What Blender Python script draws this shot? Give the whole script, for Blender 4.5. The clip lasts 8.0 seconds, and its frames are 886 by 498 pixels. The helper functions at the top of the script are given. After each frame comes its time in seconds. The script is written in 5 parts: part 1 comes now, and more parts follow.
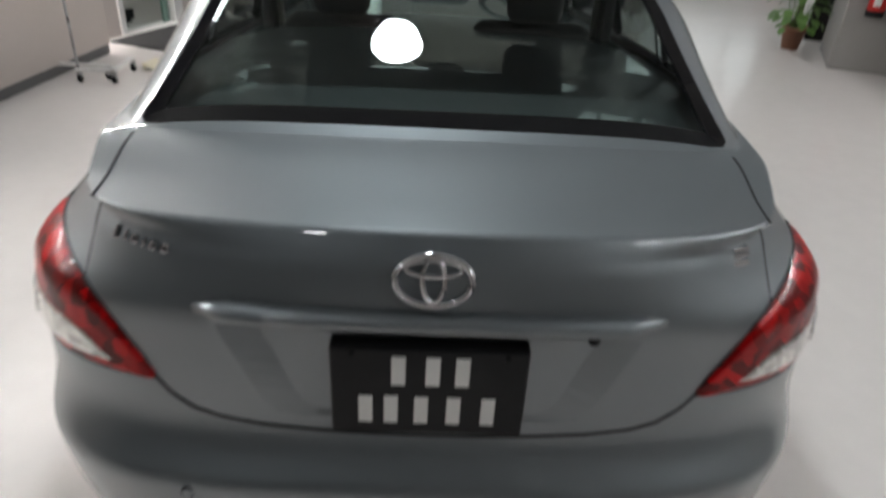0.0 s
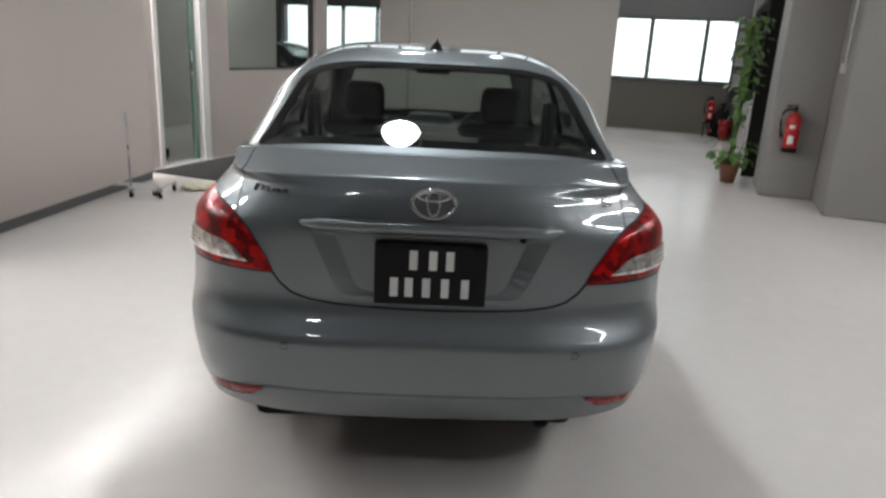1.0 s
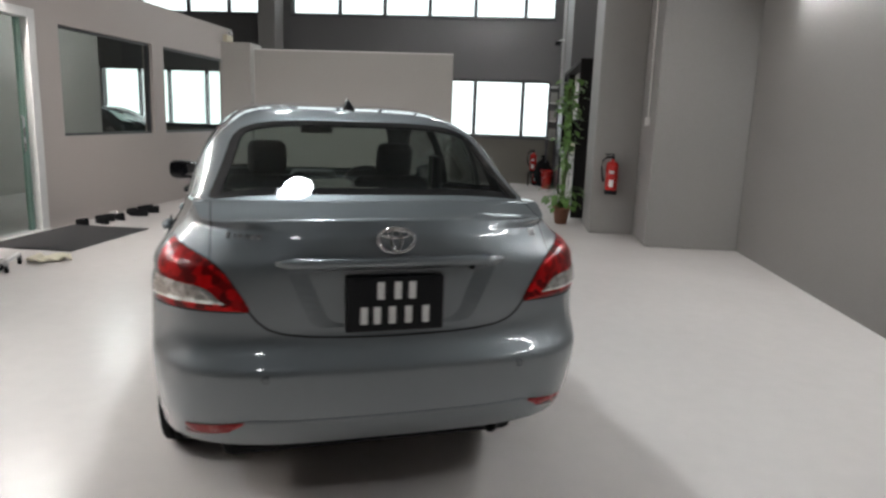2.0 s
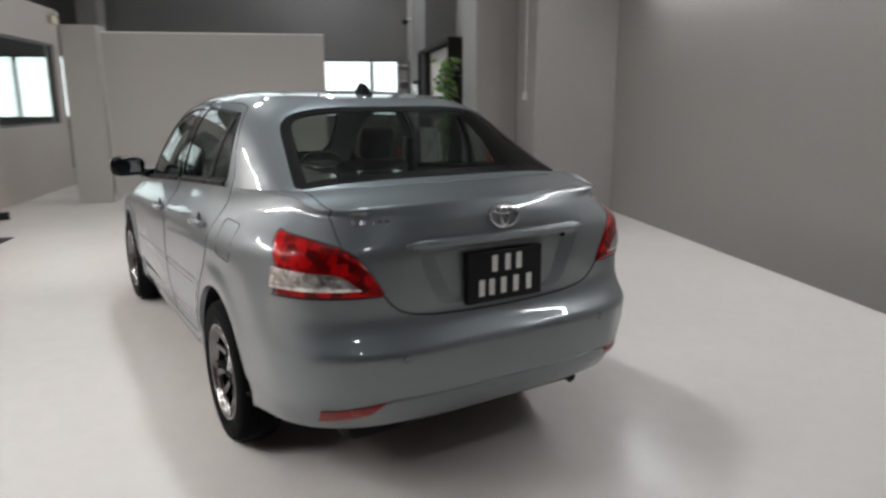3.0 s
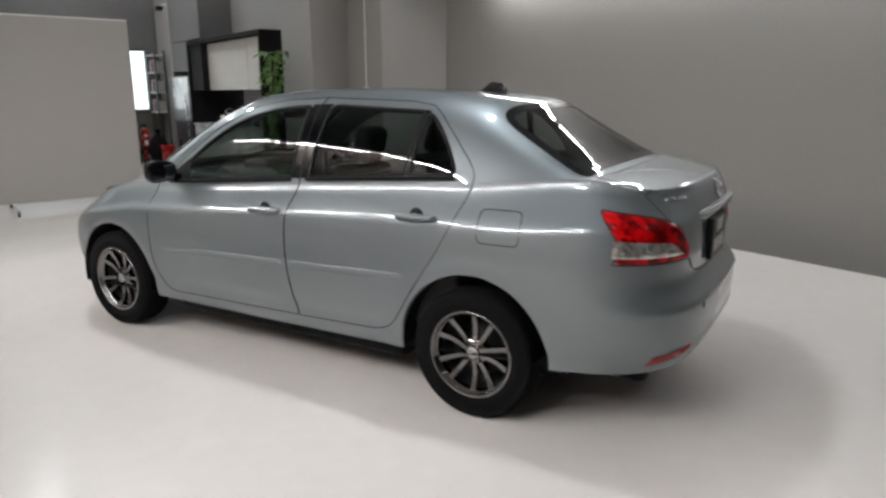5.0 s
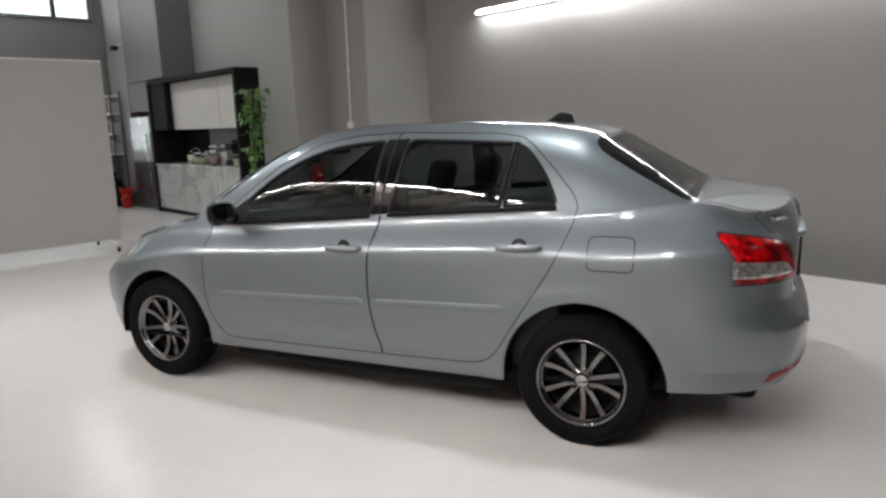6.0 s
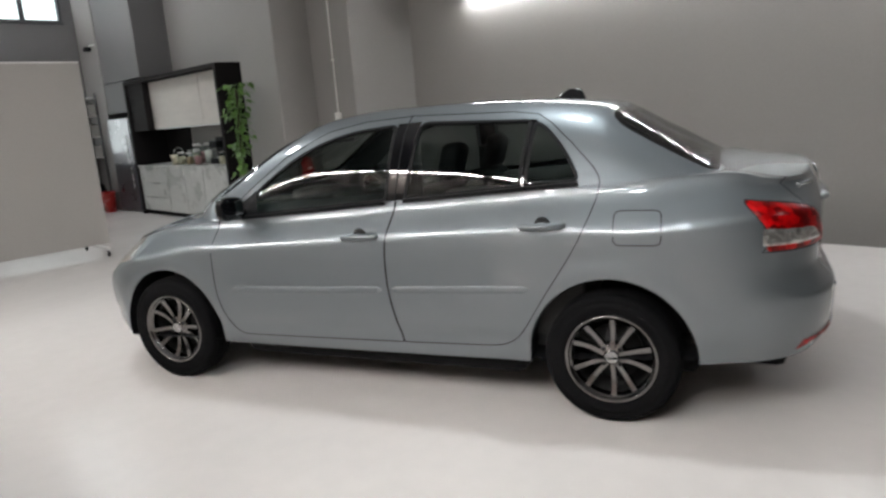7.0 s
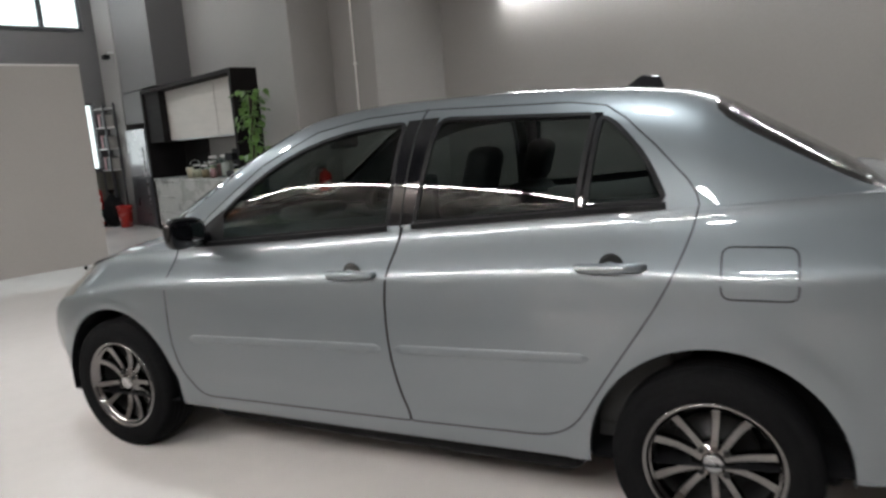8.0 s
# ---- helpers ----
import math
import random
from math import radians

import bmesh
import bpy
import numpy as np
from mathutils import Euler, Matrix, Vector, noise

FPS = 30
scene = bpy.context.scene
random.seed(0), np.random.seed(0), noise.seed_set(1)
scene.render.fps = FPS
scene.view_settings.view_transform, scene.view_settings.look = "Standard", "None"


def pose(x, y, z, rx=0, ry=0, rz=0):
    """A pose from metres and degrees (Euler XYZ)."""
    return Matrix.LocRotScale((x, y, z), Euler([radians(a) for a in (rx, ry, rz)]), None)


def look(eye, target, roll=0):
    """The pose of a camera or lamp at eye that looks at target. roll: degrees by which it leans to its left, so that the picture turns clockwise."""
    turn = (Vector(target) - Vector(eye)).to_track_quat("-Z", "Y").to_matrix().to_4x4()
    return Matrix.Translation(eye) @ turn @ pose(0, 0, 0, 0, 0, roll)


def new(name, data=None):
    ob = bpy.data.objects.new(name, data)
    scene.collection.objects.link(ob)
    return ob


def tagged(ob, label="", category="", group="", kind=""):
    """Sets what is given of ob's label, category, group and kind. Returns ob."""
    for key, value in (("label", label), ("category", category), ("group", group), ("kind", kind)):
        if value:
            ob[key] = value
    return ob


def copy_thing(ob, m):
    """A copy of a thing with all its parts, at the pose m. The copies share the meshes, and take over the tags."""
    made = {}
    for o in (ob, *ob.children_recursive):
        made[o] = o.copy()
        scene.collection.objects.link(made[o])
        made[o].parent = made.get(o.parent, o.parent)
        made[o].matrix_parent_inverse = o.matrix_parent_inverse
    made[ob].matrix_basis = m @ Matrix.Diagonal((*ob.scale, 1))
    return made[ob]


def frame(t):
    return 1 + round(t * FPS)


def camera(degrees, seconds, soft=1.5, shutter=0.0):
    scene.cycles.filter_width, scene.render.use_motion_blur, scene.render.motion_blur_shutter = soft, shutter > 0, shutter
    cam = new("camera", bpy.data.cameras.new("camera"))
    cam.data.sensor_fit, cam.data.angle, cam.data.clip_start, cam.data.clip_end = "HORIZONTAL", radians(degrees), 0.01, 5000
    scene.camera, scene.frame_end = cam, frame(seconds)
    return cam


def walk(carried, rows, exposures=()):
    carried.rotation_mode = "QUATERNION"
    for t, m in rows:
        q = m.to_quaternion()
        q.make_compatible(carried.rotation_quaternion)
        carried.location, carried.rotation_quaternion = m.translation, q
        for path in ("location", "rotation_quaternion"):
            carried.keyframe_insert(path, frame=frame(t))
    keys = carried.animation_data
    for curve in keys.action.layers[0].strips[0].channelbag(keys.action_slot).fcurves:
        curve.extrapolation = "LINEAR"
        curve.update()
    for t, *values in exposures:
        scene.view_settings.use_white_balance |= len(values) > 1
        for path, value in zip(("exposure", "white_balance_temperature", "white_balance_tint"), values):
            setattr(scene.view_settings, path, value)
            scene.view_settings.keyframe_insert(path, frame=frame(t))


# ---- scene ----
cam = camera(66.2, 8.0, soft=2.6, shutter=0.5)
PATH = [
    (0, (-0.015, -0.848, 1.596), (0.037, 0.892, 0.61), 3.1),
    (0.5, (-0.043, -1.39, 1.489), (0.014, 0.479, 0.779), 3.2),
    (1, (-0.035, -1.875, 1.453), (0.033, 0.044, 0.892), 3.0),
    (1.2, (-0.057, -1.969, 1.434), (0.025, -0.034, 0.936), 0.9),
    (1.5, (-0.128, -2.074, 1.447), (0.158, -0.143, 1.01), 1.6),
    (1.8, (-0.316, -2.127, 1.418), (0.187, -0.229, 1.035), 1.5),
    (2, (-0.483, -2.127, 1.424), (0.074, -0.243, 1.049), 2.0),
    (3.5, (-2.047, -1.623, 1.424), (-0.778, -0.155, 0.942), -1.5),
    (4, (-2.664, -1.322, 1.462), (-1.235, -0.019, 0.951), -1.0),
    (5.5, (-3.537, -0.027, 1.455), (-1.792, 0.863, 1.051), -0.5),
    (6, (-3.704, 0.239, 1.472), (-1.923, 1.073, 1.108), -1.8),
    (6.5, (-3.846, 0.346, 1.481), (-2.026, 1.087, 1.106), -3.0),
    (7, (-3.735, 0.428, 1.446), (-1.938, 1.212, 1.048), -4.5),
    (7.5, (-3.306, 0.56, 1.403), (-1.535, 1.421, 1.051), -4.9),
    (8, (-2.844, 0.767, 1.352), (-1.079, 1.643, 1.009), -4.2),
]
walk(cam, [(t, look(eye, target, roll)) for t, eye, target, roll in PATH])

# ---------- world, lights ----------
TH = 22.0                       # the hall's axes are turned against the car's
ROOM = pose(0, 0, 0, 0, 0, -TH)
world = bpy.data.worlds.new("world")
scene.world = world
world.use_nodes = True
wn = world.node_tree
sky = wn.nodes.new("ShaderNodeTexSky")
sky.sky_type, sky.sun_disc = 'NISHITA', False
sky.sun_elevation, sky.sun_rotation = radians(50), radians(120)
wn.links.new(sky.outputs[0], wn.nodes["Background"].inputs[0])
wn.nodes["Background"].inputs[1].default_value = 0.14
TUBE, DISC = 320.0, 180.0          # strength of the tube lamps and of the round lamps


# ---------- materials ----------
def material(name, colour=(0.5, 0.5, 0.5), rough=0.5, metal=0.0, **more):
    m = bpy.data.materials.new(name)
    m.use_nodes = True
    b = m.node_tree.nodes["Principled BSDF"]
    b.inputs["Base Color"].default_value = (*colour, 1)
    b.inputs["Roughness"].default_value = rough
    b.inputs["Metallic"].default_value = metal
    for key, value in more.items():
        b.inputs[key.replace("_", " ")].default_value = value
    return m


def add(m, kind, **inputs):
    n = m.node_tree.nodes.new("ShaderNode" + kind)
    for key, value in inputs.items():
        n.inputs[key.replace("_", " ")].default_value = value
    return n


def vary(m, scales=(2.0, 60.0), amount=0.12, bump=0.1, rough=0.08, dist=0.002, stretch=(1, 1, 1)):
    """Two scales of noise on colour, roughness and relief, in metres of the object."""
    t = m.node_tree
    b = t.nodes["Principled BSDF"]
    co = t.nodes.new("ShaderNodeTexCoord")
    mp = add(m, "Mapping")
    mp.inputs["Scale"].default_value = stretch
    t.links.new(co.outputs["Object"], mp.inputs["Vector"])
    big, small = add(m, "TexNoise", Scale=scales[0], Detail=6.0), add(m, "TexNoise", Scale=scales[1], Detail=4.0)
    for n in (big, small):
        t.links.new(mp.outputs[0], n.inputs["Vector"])
    mix = t.nodes.new("ShaderNodeMath")
    mix.operation = 'ADD'
    t.links.new(big.outputs["Fac"], mix.inputs[0])
    t.links.new(small.outputs["Fac"], mix.inputs[1])
    ramp = add(m, "MapRange")
    ramp.inputs["From Min"].default_value, ramp.inputs["From Max"].default_value = 0.6, 1.4
    ramp.inputs["To Min"].default_value, ramp.inputs["To Max"].default_value = 1 - amount, 1 + amount
    t.links.new(mix.outputs[0], ramp.inputs["Value"])
    mul = t.nodes.new("ShaderNodeVectorMath")
    mul.operation = 'SCALE'
    mul.inputs[0].default_value = b.inputs["Base Color"].default_value[:3]
    t.links.new(ramp.outputs[0], mul.inputs["Scale"])
    t.links.new(mul.outputs[0], b.inputs["Base Color"])
    rr = add(m, "MapRange")
    r0 = b.inputs["Roughness"].default_value
    rr.inputs["From Min"].default_value, rr.inputs["From Max"].default_value = 0.3, 0.7
    rr.inputs["To Min"].default_value, rr.inputs["To Max"].default_value = max(0, r0 - rough), r0 + rough
    t.links.new(big.outputs["Fac"], rr.inputs["Value"])
    t.links.new(rr.outputs[0], b.inputs["Roughness"])
    if bump:
        bp = add(m, "Bump", Strength=bump, Distance=dist)
        t.links.new(small.outputs["Fac"], bp.inputs["Height"])
        t.links.new(bp.outputs[0], b.inputs["Normal"])
    return m


def glass(name, tint, gloss=1.5):
    m = bpy.data.materials.new(name)
    m.use_nodes = True
    t = m.node_tree
    t.nodes.remove(t.nodes["Principled BSDF"])
    tr, gl, mx = add(m, "BsdfTransparent"), add(m, "BsdfGlossy"), add(m, "MixShader")
    tr.inputs["Color"].default_value = (*tint, 1)
    gl.inputs["Roughness"].default_value = 0.0
    lw = add(m, "LayerWeight", Blend=0.5)
    power, grow = add(m, "Math"), add(m, "Math")
    power.operation, grow.operation = 'POWER', 'MULTIPLY_ADD'
    power.inputs[1].default_value = 5.0
    f0 = ((gloss - 1) / (gloss + 1)) ** 2 * 0.7
    grow.inputs[1].default_value, grow.inputs[2].default_value = 1 - f0, f0
    t.links.new(lw.outputs["Facing"], power.inputs[0])
    t.links.new(power.outputs[0], grow.inputs[0])
    t.links.new(grow.outputs[0], mx.inputs[0])
    t.links.new(tr.outputs[0], mx.inputs[1])
    t.links.new(gl.outputs[0], mx.inputs[2])
    t.links.new(mx.outputs[0], t.nodes["Material Output"].inputs["Surface"])
    return m


def glow(name, colour, strength):
    m = material(name, (0.8, 0.8, 0.8), 0.4)
    b = m.node_tree.nodes["Principled BSDF"]
    b.inputs["Emission Color"].default_value, b.inputs["Emission Strength"].default_value = (*colour, 1), strength
    return m


M_FLOOR = vary(material("floor_epoxy", (0.75, 0.70, 0.672), 0.21, Specular_IOR_Level=0.14), (0.7, 9.0), 0.035, 0.02, 0.04, 0.003)
M_WALL = vary(material("grey_wall_paint", (0.255, 0.240, 0.231), 0.6), (0.8, 45.0), 0.05, 0.12, 0.06)
M_WHITE = vary(material("white_partition_paint", (0.56, 0.488, 0.45), 0.55), (0.8, 60.0), 0.04, 0.08, 0.05)
M_PLASTER = vary(material("office_partition_paint", (0.47, 0.412, 0.382), 0.6), (0.8, 60.0), 0.05, 0.08, 0.05)
M_PANEL = vary(material("backdrop_panel", (0.40, 0.378, 0.352), 0.65), (0.7, 70.0), 0.05, 0.1, 0.05)
M_DARKWALL = vary(material("dark_grey_wall_paint", (0.13, 0.125, 0.125), 0.6), (0.6, 40.0), 0.1, 0.12)
M_OLIVE = vary(material("dado_paint", (0.17, 0.155, 0.13), 0.55), (0.6, 40.0), 0.08, 0.1)
M_CEIL = vary(material("ceiling_paint", (0.22, 0.22, 0.22), 0.7), (0.5, 30.0), 0.1, 0.1)
M_BLACK = vary(material("black_plastic", (0.008, 0.008, 0.009), 0.55, Specular_IOR_Level=0.12), (8.0, 300.0), 0.2, 0.08)
M_RUBBER = vary(material("rubber", (0.007, 0.007, 0.008), 0.8, Specular_IOR_Level=0.15), (10.0, 250.0), 0.25, 0.15)
# near-black holds the shade inside panel gaps and finger recesses
M_GAPSHADE = material("panel_gap_shade", (0.006, 0.006, 0.007), 0.8)
M_CHROME = vary(material("chrome", (0.72, 0.73, 0.75), 0.09, 1.0), (12.0, 120.0), 0.06, 0.0, 0.04)
M_STEEL = vary(material("brushed_steel", (0.45, 0.45, 0.46), 0.28, 1.0), (8.0, 200.0), 0.1, 0.05, 0.1)
M_ALU = vary(material("window_aluminium", (0.10, 0.10, 0.105), 0.45, 0.6), (5.0, 200.0), 0.1, 0.03)
M_TUBE = glow("tube_light", (1.0, 0.98, 0.955), TUBE)
M_DIM = glow("dim_tube_light", (0.94, 0.98, 1.0), TUBE * 0.40)
M_DISC = glow("round_lamp_light", (0.90, 0.97, 1.0), DISC)
M_SOFTDISC = glow("dim_round_lamp_light", (0.95, 0.98, 1.0), DISC * 0.25)
M_PANE = glass("clear_pane", (0.92, 0.955, 0.94), 1.5)
M_CARGLASS = glass("tinted_car_glass", (0.36, 0.40, 0.39), 1.52)
M_SCREENGLASS = glass("clear_car_glass", (0.58, 0.63, 0.605), 1.52)


# ---------- mesh helpers ----------
def finish(name, bm, mat, parent=None, label="", smooth=False):
    me = bpy.data.meshes.new(name)
    bm.normal_update()
    bm.to_mesh(me)
    bm.free()
    for m in (mat if isinstance(mat, (list, tuple)) else (mat,)):
        me.materials.append(m)
    if smooth:
        me.shade_smooth()
    ob = new(name, me)
    if parent is not None:
        ob.parent = parent
    if label:
        ob["label"] = label
    return ob


def part(name, bm, material_, parent, label="", smooth=False):
    return finish(name, bm, material_, parent, label, smooth)


def box(bm, x0, x1, y0, y1, z0, z1, bevel=0.0, seg=2, m=None):
    r = bmesh.ops.create_cube(bm, size=1.0)
    vs = r["verts"]
    for v in vs:
        v.co = Vector(((x0 + x1) / 2 + v.co.x * (x1 - x0), (y0 + y1) / 2 + v.co.y * (y1 - y0), (z0 + z1) / 2 + v.co.z * (z1 - z0)))
        if m is not None:
            v.co = m @ v.co
    if bevel:
        es = list({e for v in vs for e in v.link_edges})
        bmesh.ops.bevel(bm, geom=es, offset=bevel, segments=seg, profile=0.5, affect='EDGES')
    return bm


def boxed(*a, **k):
    return box(bmesh.new(), *a, **k)


def lathe(bm, profile, n=48, m=None, arc=(0, 360)):
    """Turns a profile of (radius, height) round z."""
    full = abs(arc[1] - arc[0]) >= 360
    k = n if full else n + 1
    rings = []
    for r, h in profile:
        ring = []
        for i in range(k):
            a = radians(arc[0] + (arc[1] - arc[0]) * i / n)
            p = Vector((r * math.cos(a), r * math.sin(a), h))
            ring.append(bm.verts.new(m @ p if m is not None else p))
        rings.append(ring)
    for a, b in zip(rings, rings[1:]):
        for i in range(n):
            j = (i + 1) % k
            bm.faces.new((a[i], a[j], b[j], b[i]))
    return bm


def tube(bm, pts, r, n=10, closed=False, cap=True):
    pts = [Vector(p) for p in pts]
    rings, up = [], Vector((0, 0, 1))
    for i, p in enumerate(pts):
        a, b = (pts[i - 1] if i or closed else p), (pts[(i + 1) % len(pts)] if i + 1 < len(pts) or closed else p)
        d = (b - a).normalized()
        s = d.cross(up if abs(d.z) < 0.95 else Vector((1, 0, 0))).normalized()
        q = s.cross(d)
        rr = r[i] if isinstance(r, (list, tuple)) else r
        rings.append([bm.verts.new(p + rr * (math.cos(2 * math.pi * k / n) * s + math.sin(2 * math.pi * k / n) * q)) for k in range(n)])
    pairs = list(zip(rings, rings[1:])) + ([(rings[-1], rings[0])] if closed else [])
    for a, b in pairs:
        for k in range(n):
            bm.faces.new((a[k], a[(k + 1) % n], b[(k + 1) % n], b[k]))
    if cap and not closed:
        bm.faces.new(rings[0][::-1])
        bm.faces.new(rings[-1])
    return bm


def thing(name, label, category, m=None, group="", kind=""):
    ob = new(name)
    ob.empty_display_size = 0.1
    if m is not None:
        ob.matrix_world = m
    return tagged(ob, label, category, group, kind)


def setting(name, bm, mat, label, category, m=ROOM, smooth=False):
    ob = finish(name, bm, mat, None, "", smooth)
    ob.matrix_world = m
    return tagged(ob, label, category, "", "structure")


def wall_cut(bm, a0, a1, z0, z1, holes, t0, t1, along="y"):
    """A wall from a0 to a1 and z0 to z1 with rectangular holes (a, b, c, d), as solid blocks; t0..t1 is its thickness."""
    cuts_a = sorted({a0, a1, *[h[0] for h in holes], *[h[1] for h in holes]})
    cuts_z = sorted({z0, z1, *[h[2] for h in holes], *[h[3] for h in holes]})
    for i in range(len(cuts_a) - 1):
        run = None
        for j in range(len(cuts_z) - 1):
            ca, cz = (cuts_a[i] + cuts_a[i + 1]) / 2, (cuts_z[j] + cuts_z[j + 1]) / 2
            solid = not any(h[0] < ca < h[1] and h[2] < cz < h[3] for h in holes)
            if solid and run is None:
                run = cuts_z[j]
            if run is not None and (not solid or j == len(cuts_z) - 2):
                top = cuts_z[j + 1] if solid else cuts_z[j]
                if along == "y":
                    box(bm, t0, t1, cuts_a[i], cuts_a[i + 1], run, top)
                else:
                    box(bm, cuts_a[i], cuts_a[i + 1], t0, t1, run, top)
                run = None
    return bm


# ---------- the hall (u across, v along, turned by TH) ----------
HALL_TOP = 5.6
END = 14.0                       # the end wall's face
setting("floor", boxed(-14.5, 3.6, -9.0, END + 0.4, -0.12, 0.0), M_FLOOR, "glossy pale grey epoxy floor, lightly scuffed", "floor")
setting("ceiling", boxed(-14.5, 3.6, -9.0, END + 0.4, HALL_TOP, HALL_TOP + 0.15), M_CEIL, "grey painted concrete ceiling of the hall", "ceiling")
setting("wall_east", boxed(3.05, 3.3, -9.0, 7.3, 0, HALL_TOP), M_WALL, "plain mid grey painted side wall", "wall")
# unseen wall, added dark so the car's rear has darkness to reflect
setting("wall_south", boxed(-14.5, 3.6, -9.3, -9.0, 0, HALL_TOP), M_DARKWALL, "unseen rear wall, added dark for the car's back to reflect", "wall")
setting("wall_west", boxed(-14.8, -14.5, -9.3, END + 0.4, 0, HALL_TOP), M_WHITE, "plain pale painted wall behind the office", "wall")
setting("wall_recess", boxed(1.95, 2.25, 7.3, END, 0, HALL_TOP), M_WALL, "grey painted wall behind the pantry", "wall")
HIGH = [(-13.5, -5.6, 3.70, 4.95), (-4.96, 1.16, 3.70, 4.95)]
LOW = [(-9.8, -6.0, 1.07, 2.42), (-4.3, 1.14, 1.06, 2.36)]
setting("wall_north", wall_cut(bmesh.new(), -14.5, 2.25, 0, HALL_TOP, HIGH + LOW, END, END + 0.3, "x"), M_DARKWALL, "dark grey painted end wall with two rows of windows", "wall")
setting("dado", boxed(-14.5, 1.95, END - 0.02, END - 0.002, 0.0, 1.03), M_OLIVE, "brownish grey painted lower band of the end wall", "wall")
setting("pillar_1", boxed(1.98, 3.05, 6.10, 7.3, 0, HALL_TOP, 0.012), M_WALL, "square grey painted concrete pillar", "pillar")
setting("pillar_2", boxed(1.41, 1.98, 6.97, 7.9, 0, HALL_TOP, 0.012), M_WALL, "grey painted concrete pillar beside the pantry", "pillar")
setting("pillar_3", boxed(1.32, 1.95, 12.93, 13.9, 0, HALL_TOP, 0.012), M_WALL, "grey painted pillar near the end wall", "pillar")
setting("soffit", boxed(1.34, 1.95, 11.2, 12.93, 2.42, HALL_TOP, 0.006), M_DARKWALL, "dark boxing above the fridge", "wall")
setting("pillar_4", boxed(-5.55, -5.15, END - 0.6, END, 0, HALL_TOP, 0.012), M_WALL, "pale grey pillar at the end wall", "pillar")
OFFICE = [(4.38, 5.12, 0.0, 2.40), (5.60, 7.70, 1.07, 2.36), (8.03, 10.38, 1.07, 2.36)]
setting("wall_office", wall_cut(bmesh.new(), -6.5, 10.62, 0, 2.93, OFFICE, -5.15, -5.0, "y"), M_PLASTER, "pale painted office partition with a door and two windows", "wall")
setting("wall_office_back", boxed(-7.75, -7.6, -6.5, 10.5, 0, 2.93), M_PANEL, "grey green wall inside the office", "wall")
setting("wall_office_side", boxed(-7.6, -5.15, -6.5, -6.35, 0, 2.93), M_WHITE, "pale end wall of the office", "wall")
M_OUT = glow("hazy_daylight", (0.95, 0.97, 1.0), 1.7)
setting("backdrop", boxed(-16.0, 4.0, END + 2.5, END + 2.6, -2.0, 8.0), M_OUT, "bright hazy sky outside the windows", "sky")


def daylight(name, holes, mullions):
    for k, ((a, b, c, d), cuts) in enumerate(zip(holes, mullions)):
        w = thing("%s_%d" % (name, k + 1), "row of clear window panes in dark aluminium frames", "window", ROOM, "", "structure")
        part("window_frame", boxed(a, b, END + 0.06, END + 0.12, d - 0.05, d), M_ALU, w)
        part("window_frame", boxed(a, b, END + 0.06, END + 0.12, c, c + 0.05), M_ALU, w)
        part("window_sill", boxed(a, b, END - 0.06, END + 0.06, c - 0.03, c + 0.002, 0.006), M_ALU, w)
        edges = [a, *cuts, b]
        for x in edges:
            part("mullion", boxed(max(a, x - 0.04), min(b, x + 0.04), END + 0.055, END + 0.125, c + 0.05, d - 0.05), M_ALU, w)
        for x0, x1 in zip(edges, edges[1:]):
            part("pane", boxed(x0 + (0.04 if x0 > a else 0.04), x1 - 0.04, END + 0.085, END + 0.093, c + 0.05, d - 0.05), M_PANE, w)


daylight("window_high", HIGH, ([-12.3, -11.1, -9.9, -8.7, -7.5, -6.5], [-3.82, -2.76, -1.71, -0.66, 0.48]))
daylight("window_low", LOW, ([-8.8, -8.05, -7.1], [-2.96, -1.78, -0.60, 0.51]))

# ---------- the saloon car ----------
def spline(pts):
    """Smooth monotone curve through (a, b) points."""
    xs, ys = np.array([p[0] for p in pts], float), np.array([p[1] for p in pts], float)
    h, d = np.diff(xs), np.diff(ys) / np.diff(xs)
    m = np.empty(len(xs))
    m[0], m[-1] = d[0], d[-1]
    for i in range(1, len(xs) - 1):
        m[i] = 0 if d[i - 1] * d[i] <= 0 else 2 * d[i - 1] * d[i] / (d[i - 1] + d[i])

    def f(x):
        x = min(max(x, xs[0]), xs[-1])
        i = min(int(np.searchsorted(xs, x, side="right")) - 1, len(xs) - 2)
        t = (x - xs[i]) / h[i]
        return float(ys[i] * (1 + 2 * t) * (1 - t) ** 2 + m[i] * h[i] * t * (1 - t) ** 2 + ys[i + 1] * t * t * (3 - 2 * t) + m[i + 1] * h[i] * t * t * (t - 1))
    return f


def ease(v, a, b):
    t = min(1, max(0, (v - a) / (b - a)))
    return t * t * (3 - 2 * t)


NF = 2.9
expo = spline([(0.2, 3.5), (0.40, 3.8), (0.60, 4.2), (0.78, 4.0), (0.96, 3.7), (1.05, 5.0), (1.10, 10.0)])
ribs = spline([(0.0, 0.640), (0.30, 0.648), (0.50, 0.672), (0.8, 0.710), (1.06, 0.727), (1.5, 0.735), (3.0, 0.732), (3.3, 0.722), (3.6, 0.70), (4.3, 0.66)])
round_off = spline([(0.0, 0.155), (0.4, 0.19), (0.8, 0.22), (1.3, 0.18), (3.2, 0.15), (4.3, 0.14)])
YC_R, YC_F = 0.78, 3.50
AXLE_R, AXLE_F, WHEEL_R = 0.925, 3.475, 0.303
